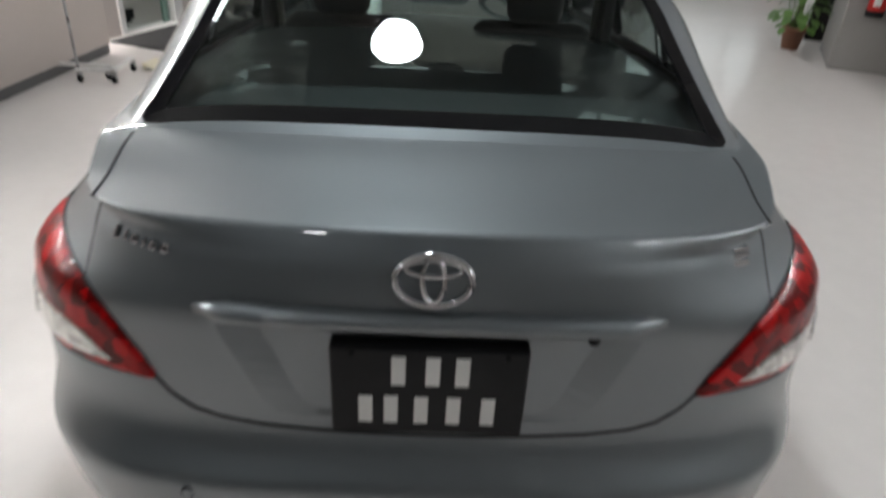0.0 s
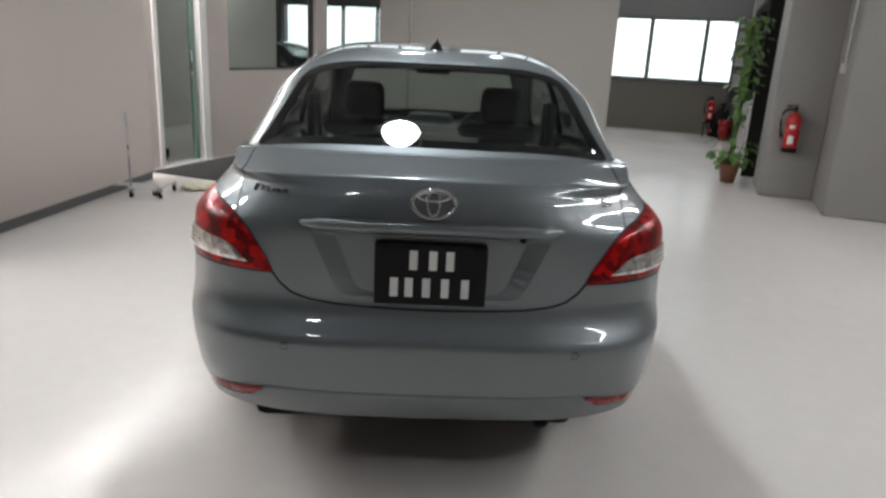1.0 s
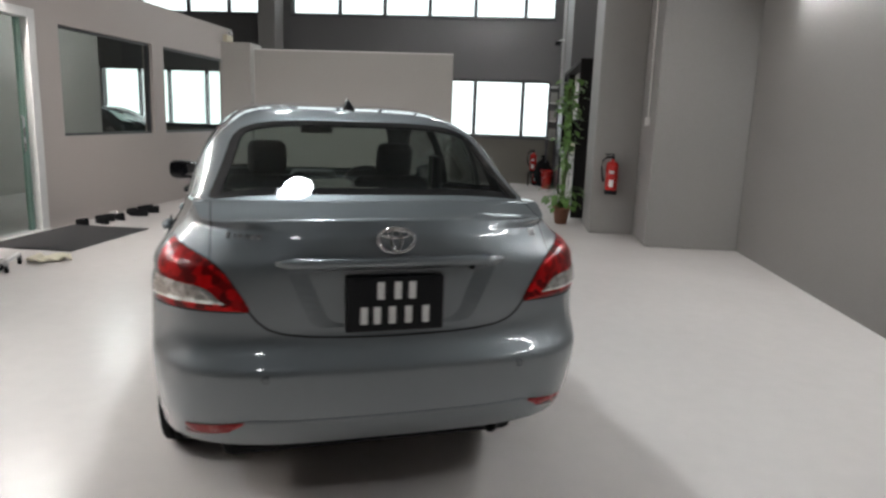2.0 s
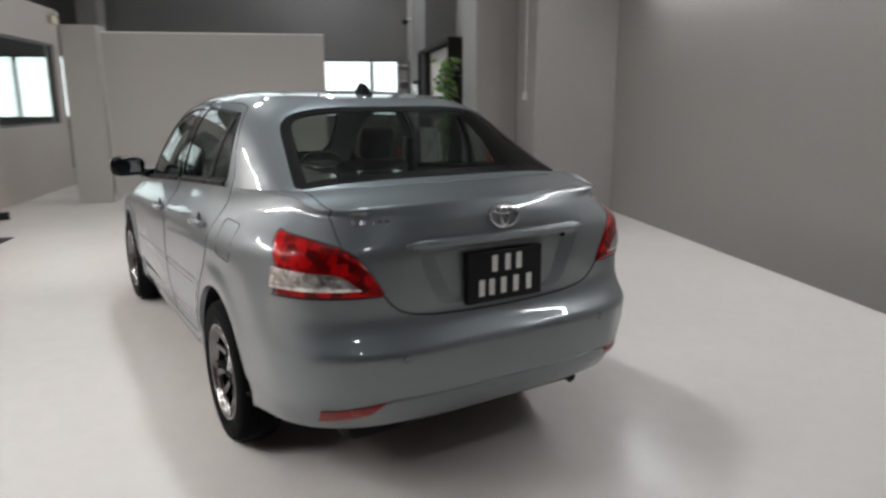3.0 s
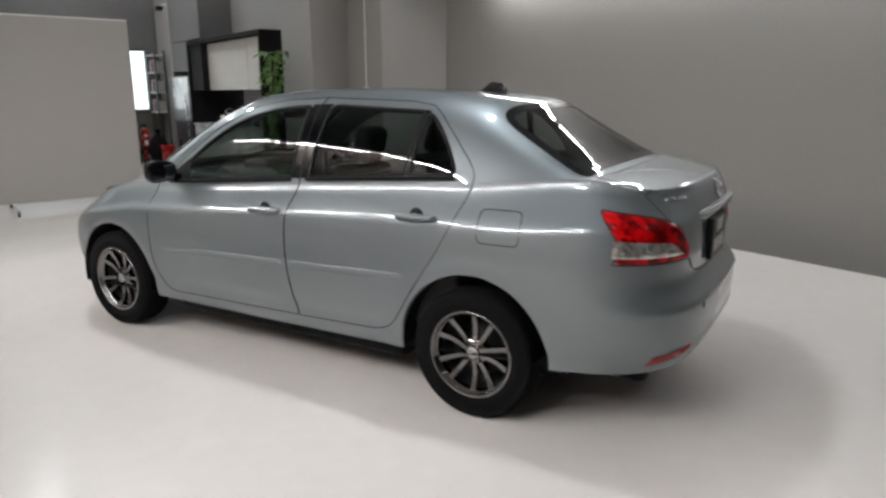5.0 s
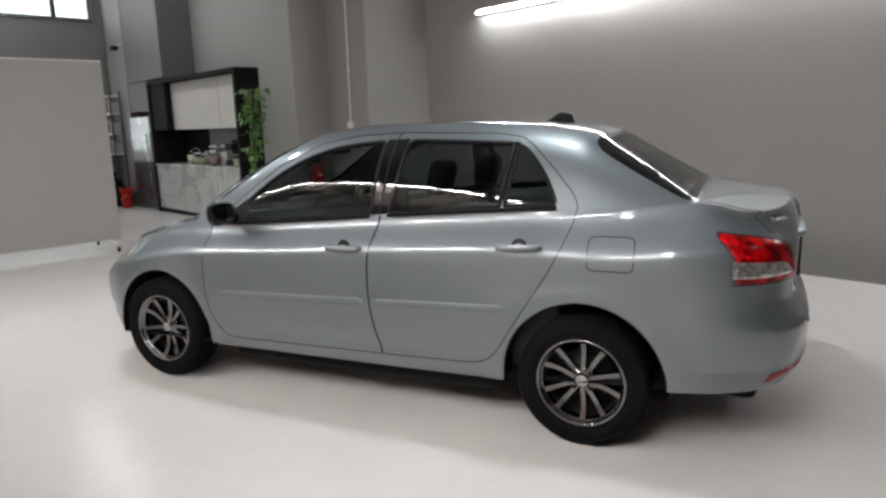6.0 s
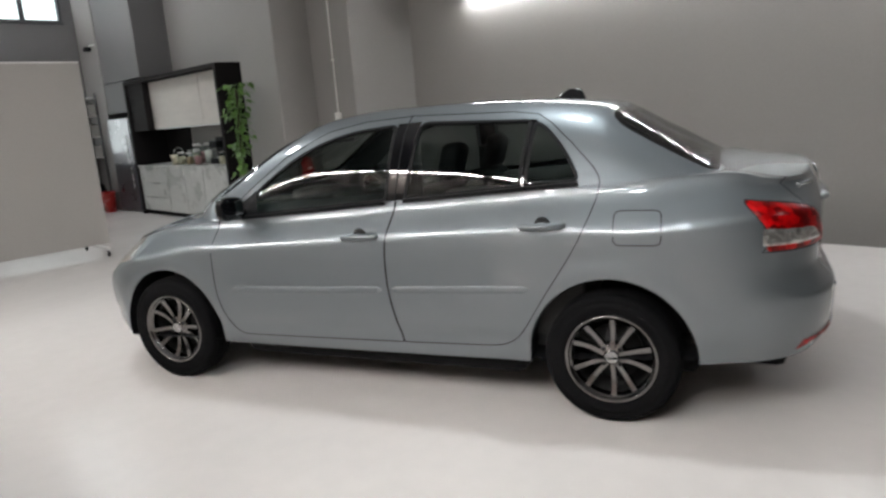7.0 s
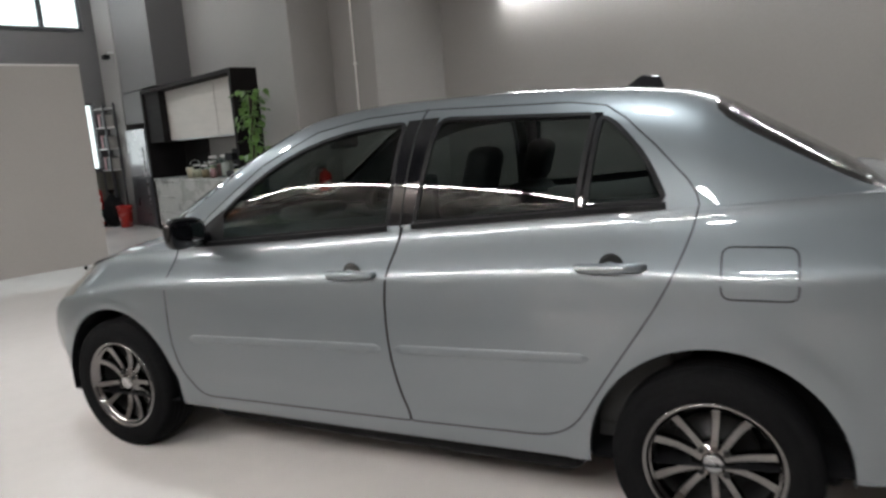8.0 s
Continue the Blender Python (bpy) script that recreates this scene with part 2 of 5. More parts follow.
belt = spline([(0.0, 1.100), (0.3, 1.100), (0.5, 1.098), (1.06, 1.070), (2.03, 1.005), (2.97, 0.935), (3.3, 0.915), (3.6, 0.875), (3.9, 0.80), (4.08, 0.715), (4.2, 0.66), (4.3, 0.62)])
sill = spline([(0.0, 0.330), (0.3, 0.315), (0.6, 0.300), (1.24, 0.262), (2.0, 0.250), (2.96, 0.240), (3.8, 0.225), (4.3, 0.215)])
wide = spline([(0.18, 0.775), (0.25, 0.800), (0.315, 0.811), (0.355, 0.812), (0.425, 0.827), (0.56, 0.834), (0.70, 0.833), (0.80, 0.830), (0.90, 0.821), (1.0, 0.808), (1.12, 0.79)])
tail = spline([(0.20, 0.14), (0.30, 0.070), (0.345, 0.038), (0.385, 0.016), (0.42, 0.006), (0.52, 0.0), (0.592, 0.0), (0.604, 0.004), (0.614, 0.013), (0.640, 0.036), (0.67, 0.055), (0.705, 0.064), (0.80, 0.058), (0.95, 0.053), (1.02, 0.064), (1.06, 0.078), (1.085, 0.090), (1.096, 0.096), (1.10, 0.104)])
nose = spline([(0.15, 4.20), (0.25, 4.26), (0.35, 4.285), (0.48, 4.30), (0.58, 4.28), (0.66, 4.22), (0.74, 4.12), (0.85, 3.95), (0.95, 3.75), (1.1, 3.6)])


def barrel(y):
    return 1 - 0.016 * ((y - 2.0) / 2.0) ** 2


def girth(y, z):
    """Half width of the lower body, before the corners round it off."""
    d = belt(y) - z
    w = wide(z) * barrel(y)
    deep = round_off(y)
    if d < deep:
        k = 1 - max(d, 0) / deep
        w -= max(w - ribs(y), 0) * (0.85 * k * k * (3 - 2 * k) + 0.15 * k)
    for a in (AXLE_R, AXLE_F):
        r = math.hypot(y - a, z - WHEEL_R)
        w += 0.010 * math.exp(-((r - 0.40) / 0.045) ** 2) * (1 if z > 0.25 else 0)
    return w


def side_x(y, z):
    w = girth(y, z)
    if y < YC_R:
        t = (YC_R - y) / (YC_R - tail(z))
        n = expo(z)
        return w * max(0.0, 1 - min(t, 1) ** n) ** (1 / n)
    if y > YC_F:
        t = (y - YC_F) / (nose(z) - YC_F)
        return w * max(0.0, 1 - min(t, 1) ** NF) ** (1 / NF)
    return w


def rear_y(x, z):
    w, n = girth(0.2, z), expo(z)
    return YC_R - (YC_R - tail(z)) * max(0.0, 1 - min(abs(x) / w, 1) ** n) ** (1 / n)


def polar(deg, n=NF):
    s, c = math.sin(radians(deg)), math.cos(radians(deg))
    r = (abs(s) ** n + abs(c) ** n) ** (-1 / n)
    return s * r, c * r


def corner(deg, z):
    """A point of the rear skin by its bearing from the corner's centre: 0 is the car's middle, 90 its side."""
    s, c = polar(deg, expo(z))
    y = YC_R - (YC_R - tail(z)) * c
    return Vector((girth(y, z) * s, y, z))


def hull():
    """The skin of the lower body: a band round the car from the sill to the belt."""
    cols = [("r", a) for a in np.linspace(-90, 90, 81)] + [("s", 1, y) for y in np.linspace(YC_R, YC_F, 92)[1:-1]]
    cols += [("f", a) for a in np.linspace(90, -90, 61)] + [("s", -1, y) for y in np.linspace(YC_F, YC_R, 92)[1:-1]]
    lev = np.concatenate([np.linspace(0, 0.86, 40), 0.86 + 0.14 * np.sin(np.linspace(0, math.pi / 2, 13))[1:]])
    bm = bmesh.new()
    grid = []
    for c in cols:
        row = []
        if c[0] == "s":
            yn = c[2]
        else:
            s0, c0 = polar(c[1])
            yn = YC_R - (YC_R - 0.05) * c0 if c[0] == "r" else YC_F + (4.25 - YC_F) * c0
        zb, zt = sill(yn), belt(yn)
        if c[0] == "f":
            zt = belt(YC_F + (4.08 - YC_F) * c0)
        for v in lev:
            z = zb + (zt - zb) * v
            if c[0] == "s":
                p = (c[1] * girth(yn, z), yn, z)
            elif c[0] == "r":
                p = corner(c[1], z)
            else:
                y = YC_F + (nose(z) - YC_F) * c0
                p = (girth(min(y, yn), z) * s0, y, z)
            row.append(bm.verts.new(p))
        grid.append(row)
    for i in range(len(grid)):
        a, b = grid[i], grid[(i + 1) % len(grid)]
        for j in range(len(lev) - 1):
            bm.faces.new((a[j], b[j], b[j + 1], a[j + 1]))
    bmesh.ops.recalc_face_normals(bm, faces=bm.faces)
    if sum(f.normal.x * f.calc_center_median().x for f in bm.faces) < 0:
        bmesh.ops.reverse_faces(bm, faces=bm.faces)
    return bm


def deck_crown(y):
    if y < 1.5:
        return 0.005 * min(1, max(0, (y - 0.1) / 0.2)) + 0.017 * ease(y, 0.6, 1.2)
    return 0.022 + 0.035 * min(1, (y - 1.5) / 1.5)


def bonnet_and_deck():
    """The top skin of the lower body, from the boot's edge to the bonnet's front."""
    bm = bmesh.new()
    rows = []
    y0, y1 = 0.104, 4.07
    ts = [0.5 - 0.5 * math.cos(math.pi * k / 110) for k in range(111)]
    for t in ts:
        y = y0 + (y1 - y0) * t
        z = belt(y) if y < 3.6 else belt(y)
        xs = side_x(y, z - 0.0005)
        crown = deck_crown(y)
        rows.append([bm.verts.new((xs * k / 24, y, z + crown * (1 - abs(k / 24) ** 2.4))) for k in range(-24, 25)])
    for a, b in zip(rows, rows[1:]):
        for k in range(48):
            bm.faces.new((a[k], a[k + 1], b[k + 1], b[k]))
    return bm


roofline = spline([(0.36, 1.045), (0.40, 1.067), *[(y, 1.092 + 0.646 * (y - 0.44) - 0.05 * (y - 0.44) ** 2) for y in np.linspace(0.44, 0.92, 17)], (0.97, 1.416), (1.06, 1.438), (1.30, 1.464), (1.75, 1.482), (2.15, 1.480), (2.45, 1.455), (2.70, 1.378), (3.06, 1.205), (3.30, 1.085), (3.5, 0.985), (3.6, 0.925), (3.64, 0.90)])
cabin = spline([(0.36, 0.56), (0.42, 0.625), (0.55, 0.672), (0.8, 0.712), (1.0, 0.728), (1.4, 0.735), (2.2, 0.737), (2.8, 0.732), (3.05, 0.715), (3.25, 0.665), (3.42, 0.55), (3.54, 0.38), (3.64, 0.12)])
LEAN, QE = 0.17, 3.6     # how the sides of the cabin lean in and round off into the roof


def cabin_base(y):
    return belt(y) - 0.012


rounding = spline([(0.3, 4.3), (0.9, 4.6), (1.5, 5.8), (2.2, 6.0), (3.7, 6.0)])


def section(h, y=2.0):
    return (1 - LEAN * h) * max(0.0, 1 - h ** QE) ** (1 / rounding(y))


def glass_x(y, z):
    h = min(max((z - cabin_base(y)) / max(roofline(y) - cabin_base(y), 1e-3), 0), 1)
    return cabin(y) * section(h, y)


def roof_h(k, y=2.0):
    """The height, as a share of the cabin's, at a share k of its half width."""
    lo, hi = 0.0, 1.0
    for _ in range(36):
        mid = (lo + hi) / 2
        if section(mid, y) > k:
            lo = mid
        else:
            hi = mid
    return lo


def roof_z(x, y):
    return cabin_base(y) + max(roofline(y) - cabin_base(y), 0) * roof_h(min(abs(x) / cabin(y), 1), y)


def canopy():
    bm = bmesh.new()
    rows = []
    for y in np.concatenate([np.linspace(0.37, 1.1, 60), np.linspace(1.1, 2.5, 56)[1:], np.linspace(2.5, 3.63, 46)[1:]]):
        half = [(section(h, y), h) for h in np.linspace(0, 0.90, 22)]
        k0 = half[-1][0]
        half += [(k, roof_h(k, y)) for k in k0 * (1 - np.linspace(0, 1, 19)[1:])]
        ring = half + [(-k, h) for k, h in half[-2::-1]]
        b, hh = cabin(y), max(roofline(y) - cabin_base(y), 0.004)
        rows.append([bm.verts.new((b * k, y, cabin_base(y) + hh * h)) for k, h in ring])
    for a, b in zip(rows, rows[1:]):
        for k in range(len(ring) - 1):
            bm.faces.new((a[k], b[k], b[k + 1], a[k + 1]))
    bmesh.ops.recalc_face_normals(bm, faces=bm.faces)
    if sum(f.normal.z for f in bm.faces) < 0:
        bmesh.ops.reverse_faces(bm, faces=bm.faces)
    return bm


def rounded(pts, r, n=4):
    """A polygon with its corners rounded: r is one radius, or one for each corner."""
    out = []
    k = len(pts)
    for i in range(k):
        p, a, b = Vector(pts[i]), Vector(pts[i - 1]), Vector(pts[(i + 1) % k])
        rr = r[i] if isinstance(r, (list, tuple)) else r
        da, db = (a - p), (b - p)
        ra, rb = min(rr, da.length * 0.48), min(rr, db.length * 0.48)
        if rr <= 0:
            out.append(p)
            continue
        p0, p1 = p + da.normalized() * ra, p + db.normalized() * rb
        for j in range(n + 1):
            t = j / n
            out.append((1 - t) ** 2 * p0 + 2 * t * (1 - t) * p + t * t * p1)
    return [(q.x, q.y) for q in out]


def inside(poly, a, b):
    hit = False
    for (x0, y0), (x1, y1) in zip(poly, poly[1:] + poly[:1]):
        if (y0 > b) != (y1 > b) and a < (x1 - x0) * (b - y0) / (y1 - y0) + x0:
            hit = not hit
    return hit


def cut(bm, poly, i, j, keep=lambda c: True):
    """Cuts the mesh along the edges of a polygon that lies in the axes i and j."""
    lo = [min(p[k] for p in poly) - 0.06 for k in (0, 1)]
    hi = [max(p[k] for p in poly) + 0.06 for k in (0, 1)]
    for (a0, b0), (a1, b1) in zip(poly, poly[1:] + poly[:1]):
        if math.hypot(a1 - a0, b1 - b0) < 1e-6:
            continue
        near = []
        for f in bm.faces:
            c = f.calc_center_median()
            if lo[0] < c[i] < hi[0] and lo[1] < c[j] < hi[1] and keep(c):
                ca, cb = c[i], c[j]
                t = ((ca - a0) * (a1 - a0) + (cb - b0) * (b1 - b0)) / ((a1 - a0) ** 2 + (b1 - b0) ** 2)
                span = 0.08 / math.hypot(a1 - a0, b1 - b0)
                if -span < t < 1 + span:
                    near.append(f)
        geom = list({v for f in near for v in f.verts}) + list({e for f in near for e in f.edges}) + near
        co, no = [0.0] * 3, [0.0] * 3
        co[i], co[j], no[i], no[j] = a0, b0, b1 - b0, -(a1 - a0)
        bmesh.ops.bisect_plane(bm, geom=geom, dist=1e-5, plane_co=co, plane_no=no)


def shape_tail(co):
    """The tail's upper edge bows forward to its corners and falls away from the window."""
    if co.y > 0.98 or co.z < 0.91:
        return co.copy()
    k = min(abs(co.x) / 0.587, 1.15)
    top = min(1, max(0, (co.z - 1.03) / 0.07))
    back = 1 - ease(co.y, 0.12, 0.46)
    dy = 0.086 * k ** 2.2 * ease(co.z, 0.91, 1.08) * back
    rise = 0.006 * ease(co.y, 0.2, 0.5) * (1 - ease(co.y, 0.62, 0.95)) * (1 - ease(abs(co.x), 0.63, 0.74)) * (1 - ease(co.z, 1.15, 1.38))
    return Vector((co.x, co.y + dy, co.z + top * (rise - (0.011 + 0.019 * k * k) * back)))


SHAPED = set()


def split(bm, regions):
    """Copies of the faces of bm by region (a function of the face's centre gives its name), each keeping the whole skin's normals."""
    bm.normal_update()
    bm.verts.index_update()
    groups = {}
    for f in bm.faces:
        groups.setdefault(regions(f.calc_center_median()), []).append(f)
    for v in bm.verts:
        v.co = shape_tail(v.co)
    bm.normal_update()
    out = {}
    for key, faces in groups.items():
        ids, verts, normals, polys = {}, [], [], []
        for f in faces:
            poly = []
            for v in f.verts:
                if v.index not in ids:
                    ids[v.index] = len(verts)
                    verts.append(v.co.copy())
                    normals.append(v.normal.copy())
                poly.append(ids[v.index])
            polys.append(poly)
        out[key] = (verts, polys, normals)
    return out


def skin(name, data, mat, parent, label="", inset=0.0, flip=False):
    verts, polys, normals = data
    me = bpy.data.meshes.new(name)
    me.from_pydata([v - n * inset for v, n in zip(verts, normals)], [], [p[::-1] for p in polys] if flip else polys)
    me.materials.append(mat)
    me.shade_smooth()
    me.normals_split_custom_set_from_vertices([(-n if flip else n) for n in normals])
    ob = new(name, me)
    SHAPED.add(ob)
    ob.parent = parent
    if label:
        ob["label"] = label
    return ob


def ribbon(bm, pts, normals, width, high, closed=False):
    """A low band of that width and height which follows points of a surface."""
    k = len(pts)
    rows = []
    for i in range(k):
        p, n = Vector(pts[i]), Vector(normals[i]).normalized()
        a = Vector(pts[i - 1]) if (i or closed) else p
        b = Vector(pts[(i + 1) % k]) if (i + 1 < k or closed) else p
        d = (b - a).normalized()
        s = d.cross(n).normalized() * (width / 2)
        rows.append([bm.verts.new(q) for q in (p - s - n * 0.004, p - s * 0.8 + n * high, p + s * 0.8 + n * high, p + s - n * 0.004)])
    for a, b in list(zip(rows, rows[1:])) + ([(rows[-1], rows[0])] if closed else []):
        for m in range(3):
            bm.faces.new((a[m], a[m + 1], b[m + 1], b[m]))
    if not closed:
        bm.faces.new(rows[0])
        bm.faces.new(rows[-1][::-1])
    return bm


def dense(pts, step=0.03, closed=False):
    out = []
    k = len(pts)
    for i in range(k if closed else k - 1):
        a, b = Vector(pts[i]), Vector(pts[(i + 1) % k])
        n = max(1, int((b - a).length / step))
        out += [tuple(a + (b - a) * j / n) for j in range(n)]
    if not closed:
        out.append(tuple(pts[-1]))
    return out


def on_side(pts, sgn, f=None, closed=False):
    """Places and normals on the car's side for points (y, z)."""
    f = f or side_x
    P, N = [], []
    for y, z in dense(pts, 0.03, closed):
        e = 0.004
        x = f(y, z)
        n = Vector((1, -(f(y + e, z) - f(y - e, z)) / (2 * e), -(f(y, z + e) - f(y, z - e)) / (2 * e)))
        P.append((sgn * x, y, z))
        N.append((sgn * n.x, n.y, n.z))
    return P, N


def on_rear(pts, closed=False):
    P, N = [], []
    for x, z in dense(pts, 0.02, closed):
        e = 0.004
        n = Vector(((rear_y(x + e, z) - rear_y(x - e, z)) / (2 * e), -1, (rear_y(x, z + e) - rear_y(x, z - e)) / (2 * e)))
        P.append((x, rear_y(x, z), z))
        N.append(n)
    return P, N


def on_roof(pts, closed=False, f=None):
    f = f or roof_z
    P, N = [], []
    for x, y in dense(pts, 0.02, closed):
        e = 0.004
        n = Vector((-(f(x + e, y) - f(x - e, y)) / (2 * e), -(f(x, y + e) - f(x, y - e)) / (2 * e), 1))
        P.append((x, y, f(x, y)))
        N.append(n)
    return P, N


M_PAINT = material("blue_grey_metallic_paint", (0.172, 0.192, 0.205), 0.46, 0.66, Coat_Weight=1.0, Coat_Roughness=0.015, Coat_IOR=1.55)
M_GLOSSBLACK = material("gloss_black", (0.004, 0.004, 0.005), 0.03)
M_TRIM = vary(material("cabin_trim", (0.03, 0.03, 0.03), 0.75), (6.0, 120.0), 0.15, 0.1)

F_GLASS = rounded([(2.985, 0.955), (2.035, 1.026), (2.005, 1.388), (2.31, 1.366), (2.60, 1.262), (2.84, 1.098)], [0.03, 0.02, 0.03, 0.15, 0.15, 0.15], 3)
R_GLASS = rounded([(1.925, 1.034), (1.338, 1.076), (1.298, 1.368), (1.865, 1.392)], [0.02, 0.015, 0.02, 0.04], 3)
Q_GLASS = rounded([(1.312, 1.079), (1.062, 1.097), (1.13, 1.235), (1.225, 1.335), (1.276, 1.362)], [0.015, 0.03, 0.08, 0.05, 0.02], 3)
PILLAR = [(2.028, 1.022), (1.932, 1.029), (1.872, 1.398), (1.998, 1.394)]
REARGLASS = rounded([(-0.610, 0.485), (0.610, 0.485), (0.520, 0.935), (-0.520, 0.935)], [0.03, 0.03, 0.06, 0.06], 3)
SCREEN = rounded([(-0.48, 2.60), (-0.56, 2.85), (-0.615, 3.10), (-0.59, 3.27), (-0.34, 3.47), (0.34, 3.47), (0.59, 3.27), (0.615, 3.10), (0.56, 2.85), (0.48, 2.60)], 0.05, 2)
F_DOOR = rounded([(3.10, 0.94), (3.112, 0.80), (3.115, 0.56), (3.05, 0.36), (2.98, 0.298), (1.956, 0.316), (2.015, 0.58), (2.019, 0.80), (1.978, 1.02)], [0.0, 0.1, 0.1, 0.08, 0.05, 0.01, 0.1, 0.1, 0], 3)
R_DOOR = rounded([(1.973, 1.02), (2.014, 0.80), (2.010, 0.58), (1.951, 0.316), (1.42, 0.330), (1.335, 0.385), (1.215, 0.585), (1.06, 0.82), (0.985, 1.00), (0.968, 1.08)], [0, 0.1, 0.1, 0.01, 0.07, 0.08, 0.15, 0.15, 0.08, 0], 3)
FLAP = rounded([(0.704, 0.822), (0.902, 0.822), (0.902, 0.964), (0.704, 0.964)], 0.03, 4)
LID_HALF = [(-0.594, 1.12), (-0.596, 0.955), (-0.562, 0.925), (-0.522, 0.875), (-0.482, 0.79), (-0.425, 0.722), (-0.30, 0.697)]
LID = rounded(LID_HALF + [(0.0, 0.688)] + [(-x, z) for x, z in reversed(LID_HALF)], [0, .03, .05, .05, .05, .05, .1, .1, .1, .05, .05, .05, .05, .03, 0], 2)
RECESS = rounded([(-0.362, 0.928), (-0.275, 0.728), (0.275, 0.728), (0.362, 0.928)], [0.02, 0.04, 0.04, 0.02], 3)
RECESS_IN = rounded([(-0.292, 0.920), (-0.218, 0.742), (0.218, 0.742), (0.292, 0.920)], [0.02, 0.04, 0.04, 0.02], 3)
ARCH = {a: [(a + r * math.cos(t), WHEEL_R + r * math.sin(t)) for t in np.linspace(0, 2 * math.pi, 57)[:-1]] for a, r in ((AXLE_R, 0.372), (AXLE_F, 0.362))}


def recess_depth(z):
    return 0.004 + 0.015 * min(1, max(0, (z - 0.735) / 0.13))


def rear_at(loop, t):
    """The point of the rear skin at a share t of the way round a closed outline."""
    k = t * len(loop)
    i = int(k)
    p, q = loop[i % len(loop)], loop[(i + 1) % len(loop)]
    x, z = p[0] + (q[0] - p[0]) * (k - i), p[1] + (q[1] - p[1]) * (k - i)
    return Vector((x, rear_y(x, z), z))


def saloon():
    car = thing("saloon_car", "blue-grey metallic four-door saloon car parked on the showroom floor", "car")
    low = hull()
    for a, r in ((AXLE_R, 0.372), (AXLE_F, 0.362)):
        cut(low, ARCH[a], 1, 2, lambda c: abs(c.x) > 0.4)
    cut(low, F_DOOR, 1, 2)
    cut(low, R_DOOR, 1, 2)
    cut(low, FLAP, 1, 2, lambda c: c.x < 0)
    cut(low, LID, 0, 2, lambda c: c.y < 0.5)
    cut(low, RECESS, 0, 2, lambda c: c.y < 0.5)
    cut(low, RECESS_IN, 0, 2, lambda c: c.y < 0.5)

    def low_region(c):
        if abs(c.x) > 0.35:
            for a in ARCH:
                if inside(ARCH[a], c.y, c.z):
                    return "gone"
            s = "l" if c.x < 0 else "r"
            if inside(F_DOOR, c.y, c.z):
                return "front_door_" + s
            if inside(R_DOOR, c.y, c.z):
                return "rear_door_" + s
            if s == "l" and inside(FLAP, c.y, c.z):
                return "flap"
        if c.y < 0.35:
            if inside(RECESS_IN, c.x, c.z):
                return "recess"
            if inside(RECESS, c.x, c.z):
                return "gone"
            if inside(LID, c.x, c.z):
                return "lid"
        return "shell"
    top = bonnet_and_deck()
    reg = split(low, low_region)
    low.free()
    body = skin("body", reg["shell"], M_PAINT, car)
    doors = {}
    for key in ("front_door_l", "front_door_r", "rear_door_l", "rear_door_r"):
        doors[key] = skin("door", reg[key], M_PAINT, car)
    lid = skin("boot_lid", reg["lid"], M_PAINT, car)
    flap = skin("fuel_flap", reg["flap"], M_PAINT, car)
    rec = reg["recess"]
    skin("number_plate_recess", ([v + Vector((0, recess_depth(v.z), 0)) for v in rec[0]], rec[1], rec[2]), M_PAINT, lid)
    bm = bmesh.new()
    P = [rear_at(RECESS, k / 80) for k in range(80)]
    Q = [rear_at(RECESS_IN, k / 80) for k in range(80)]
    a = [bm.verts.new(p) for p in P]
    b = [bm.verts.new((p[0], p[1] + recess_depth(p[2]), p[2])) for p in Q]
    for i in range(len(a)):
        j = (i + 1) % len(a)
        bm.faces.new((a[i], a[j], b[j], b[i]))
    part("recess_edge", bm, M_PAINT, lid)

    def deck_f(c):
        return "deck" if abs(c.x) < 0.594 + 0.02 * max(0, c.y - 0.08) and c.y < 0.47 else ("hood" if c.y > 3.1 else "shoulder")
    tops = split(top, deck_f)
    top.free()
    skin("boot_top", tops["deck"], M_PAINT, lid)
    skin("bonnet", tops["hood"], M_PAINT, car)
    skin("shoulder", tops["shoulder"], M_PAINT, body)

    cab = canopy()
    for poly in (F_GLASS, R_GLASS, Q_GLASS, PILLAR):
        cut(cab, poly, 1, 2, lambda c: abs(c.x) > 0.3)
    for poly in (REARGLASS, SCREEN):
        cut(cab, poly, 0, 1)

    def cab_region(c):
        s = "l" if c.x < 0 else "r"
        if abs(c.x) > 0.45:
            for nm, poly in (("front_glass_", F_GLASS), ("rear_glass_", R_GLASS), ("quarter_glass_", Q_GLASS), ("pillar_", PILLAR)):
                if inside(poly, c.y, c.z):
                    return nm + s
        if c.y < 1.2 and inside(REARGLASS, c.x, c.y):
            return "rear_window"
        if c.y > 2.4 and inside(SCREEN, c.x, c.y):
            return "windscreen"
        return "roof"
    reg = split(cab, cab_region)
    cab.free()
    roof = skin("roof", reg["roof"], M_PAINT, car)
    skin("headliner", reg["roof"], M_TRIM, roof, "dark grey cabin lining", 0.022, True)
    rw = skin("rear_window", reg["rear_window"], M_SCREENGLASS, car, "lightly tinted rear window")
    ws = skin("windscreen", reg["windscreen"], M_SCREENGLASS, car, "tinted windscreen")
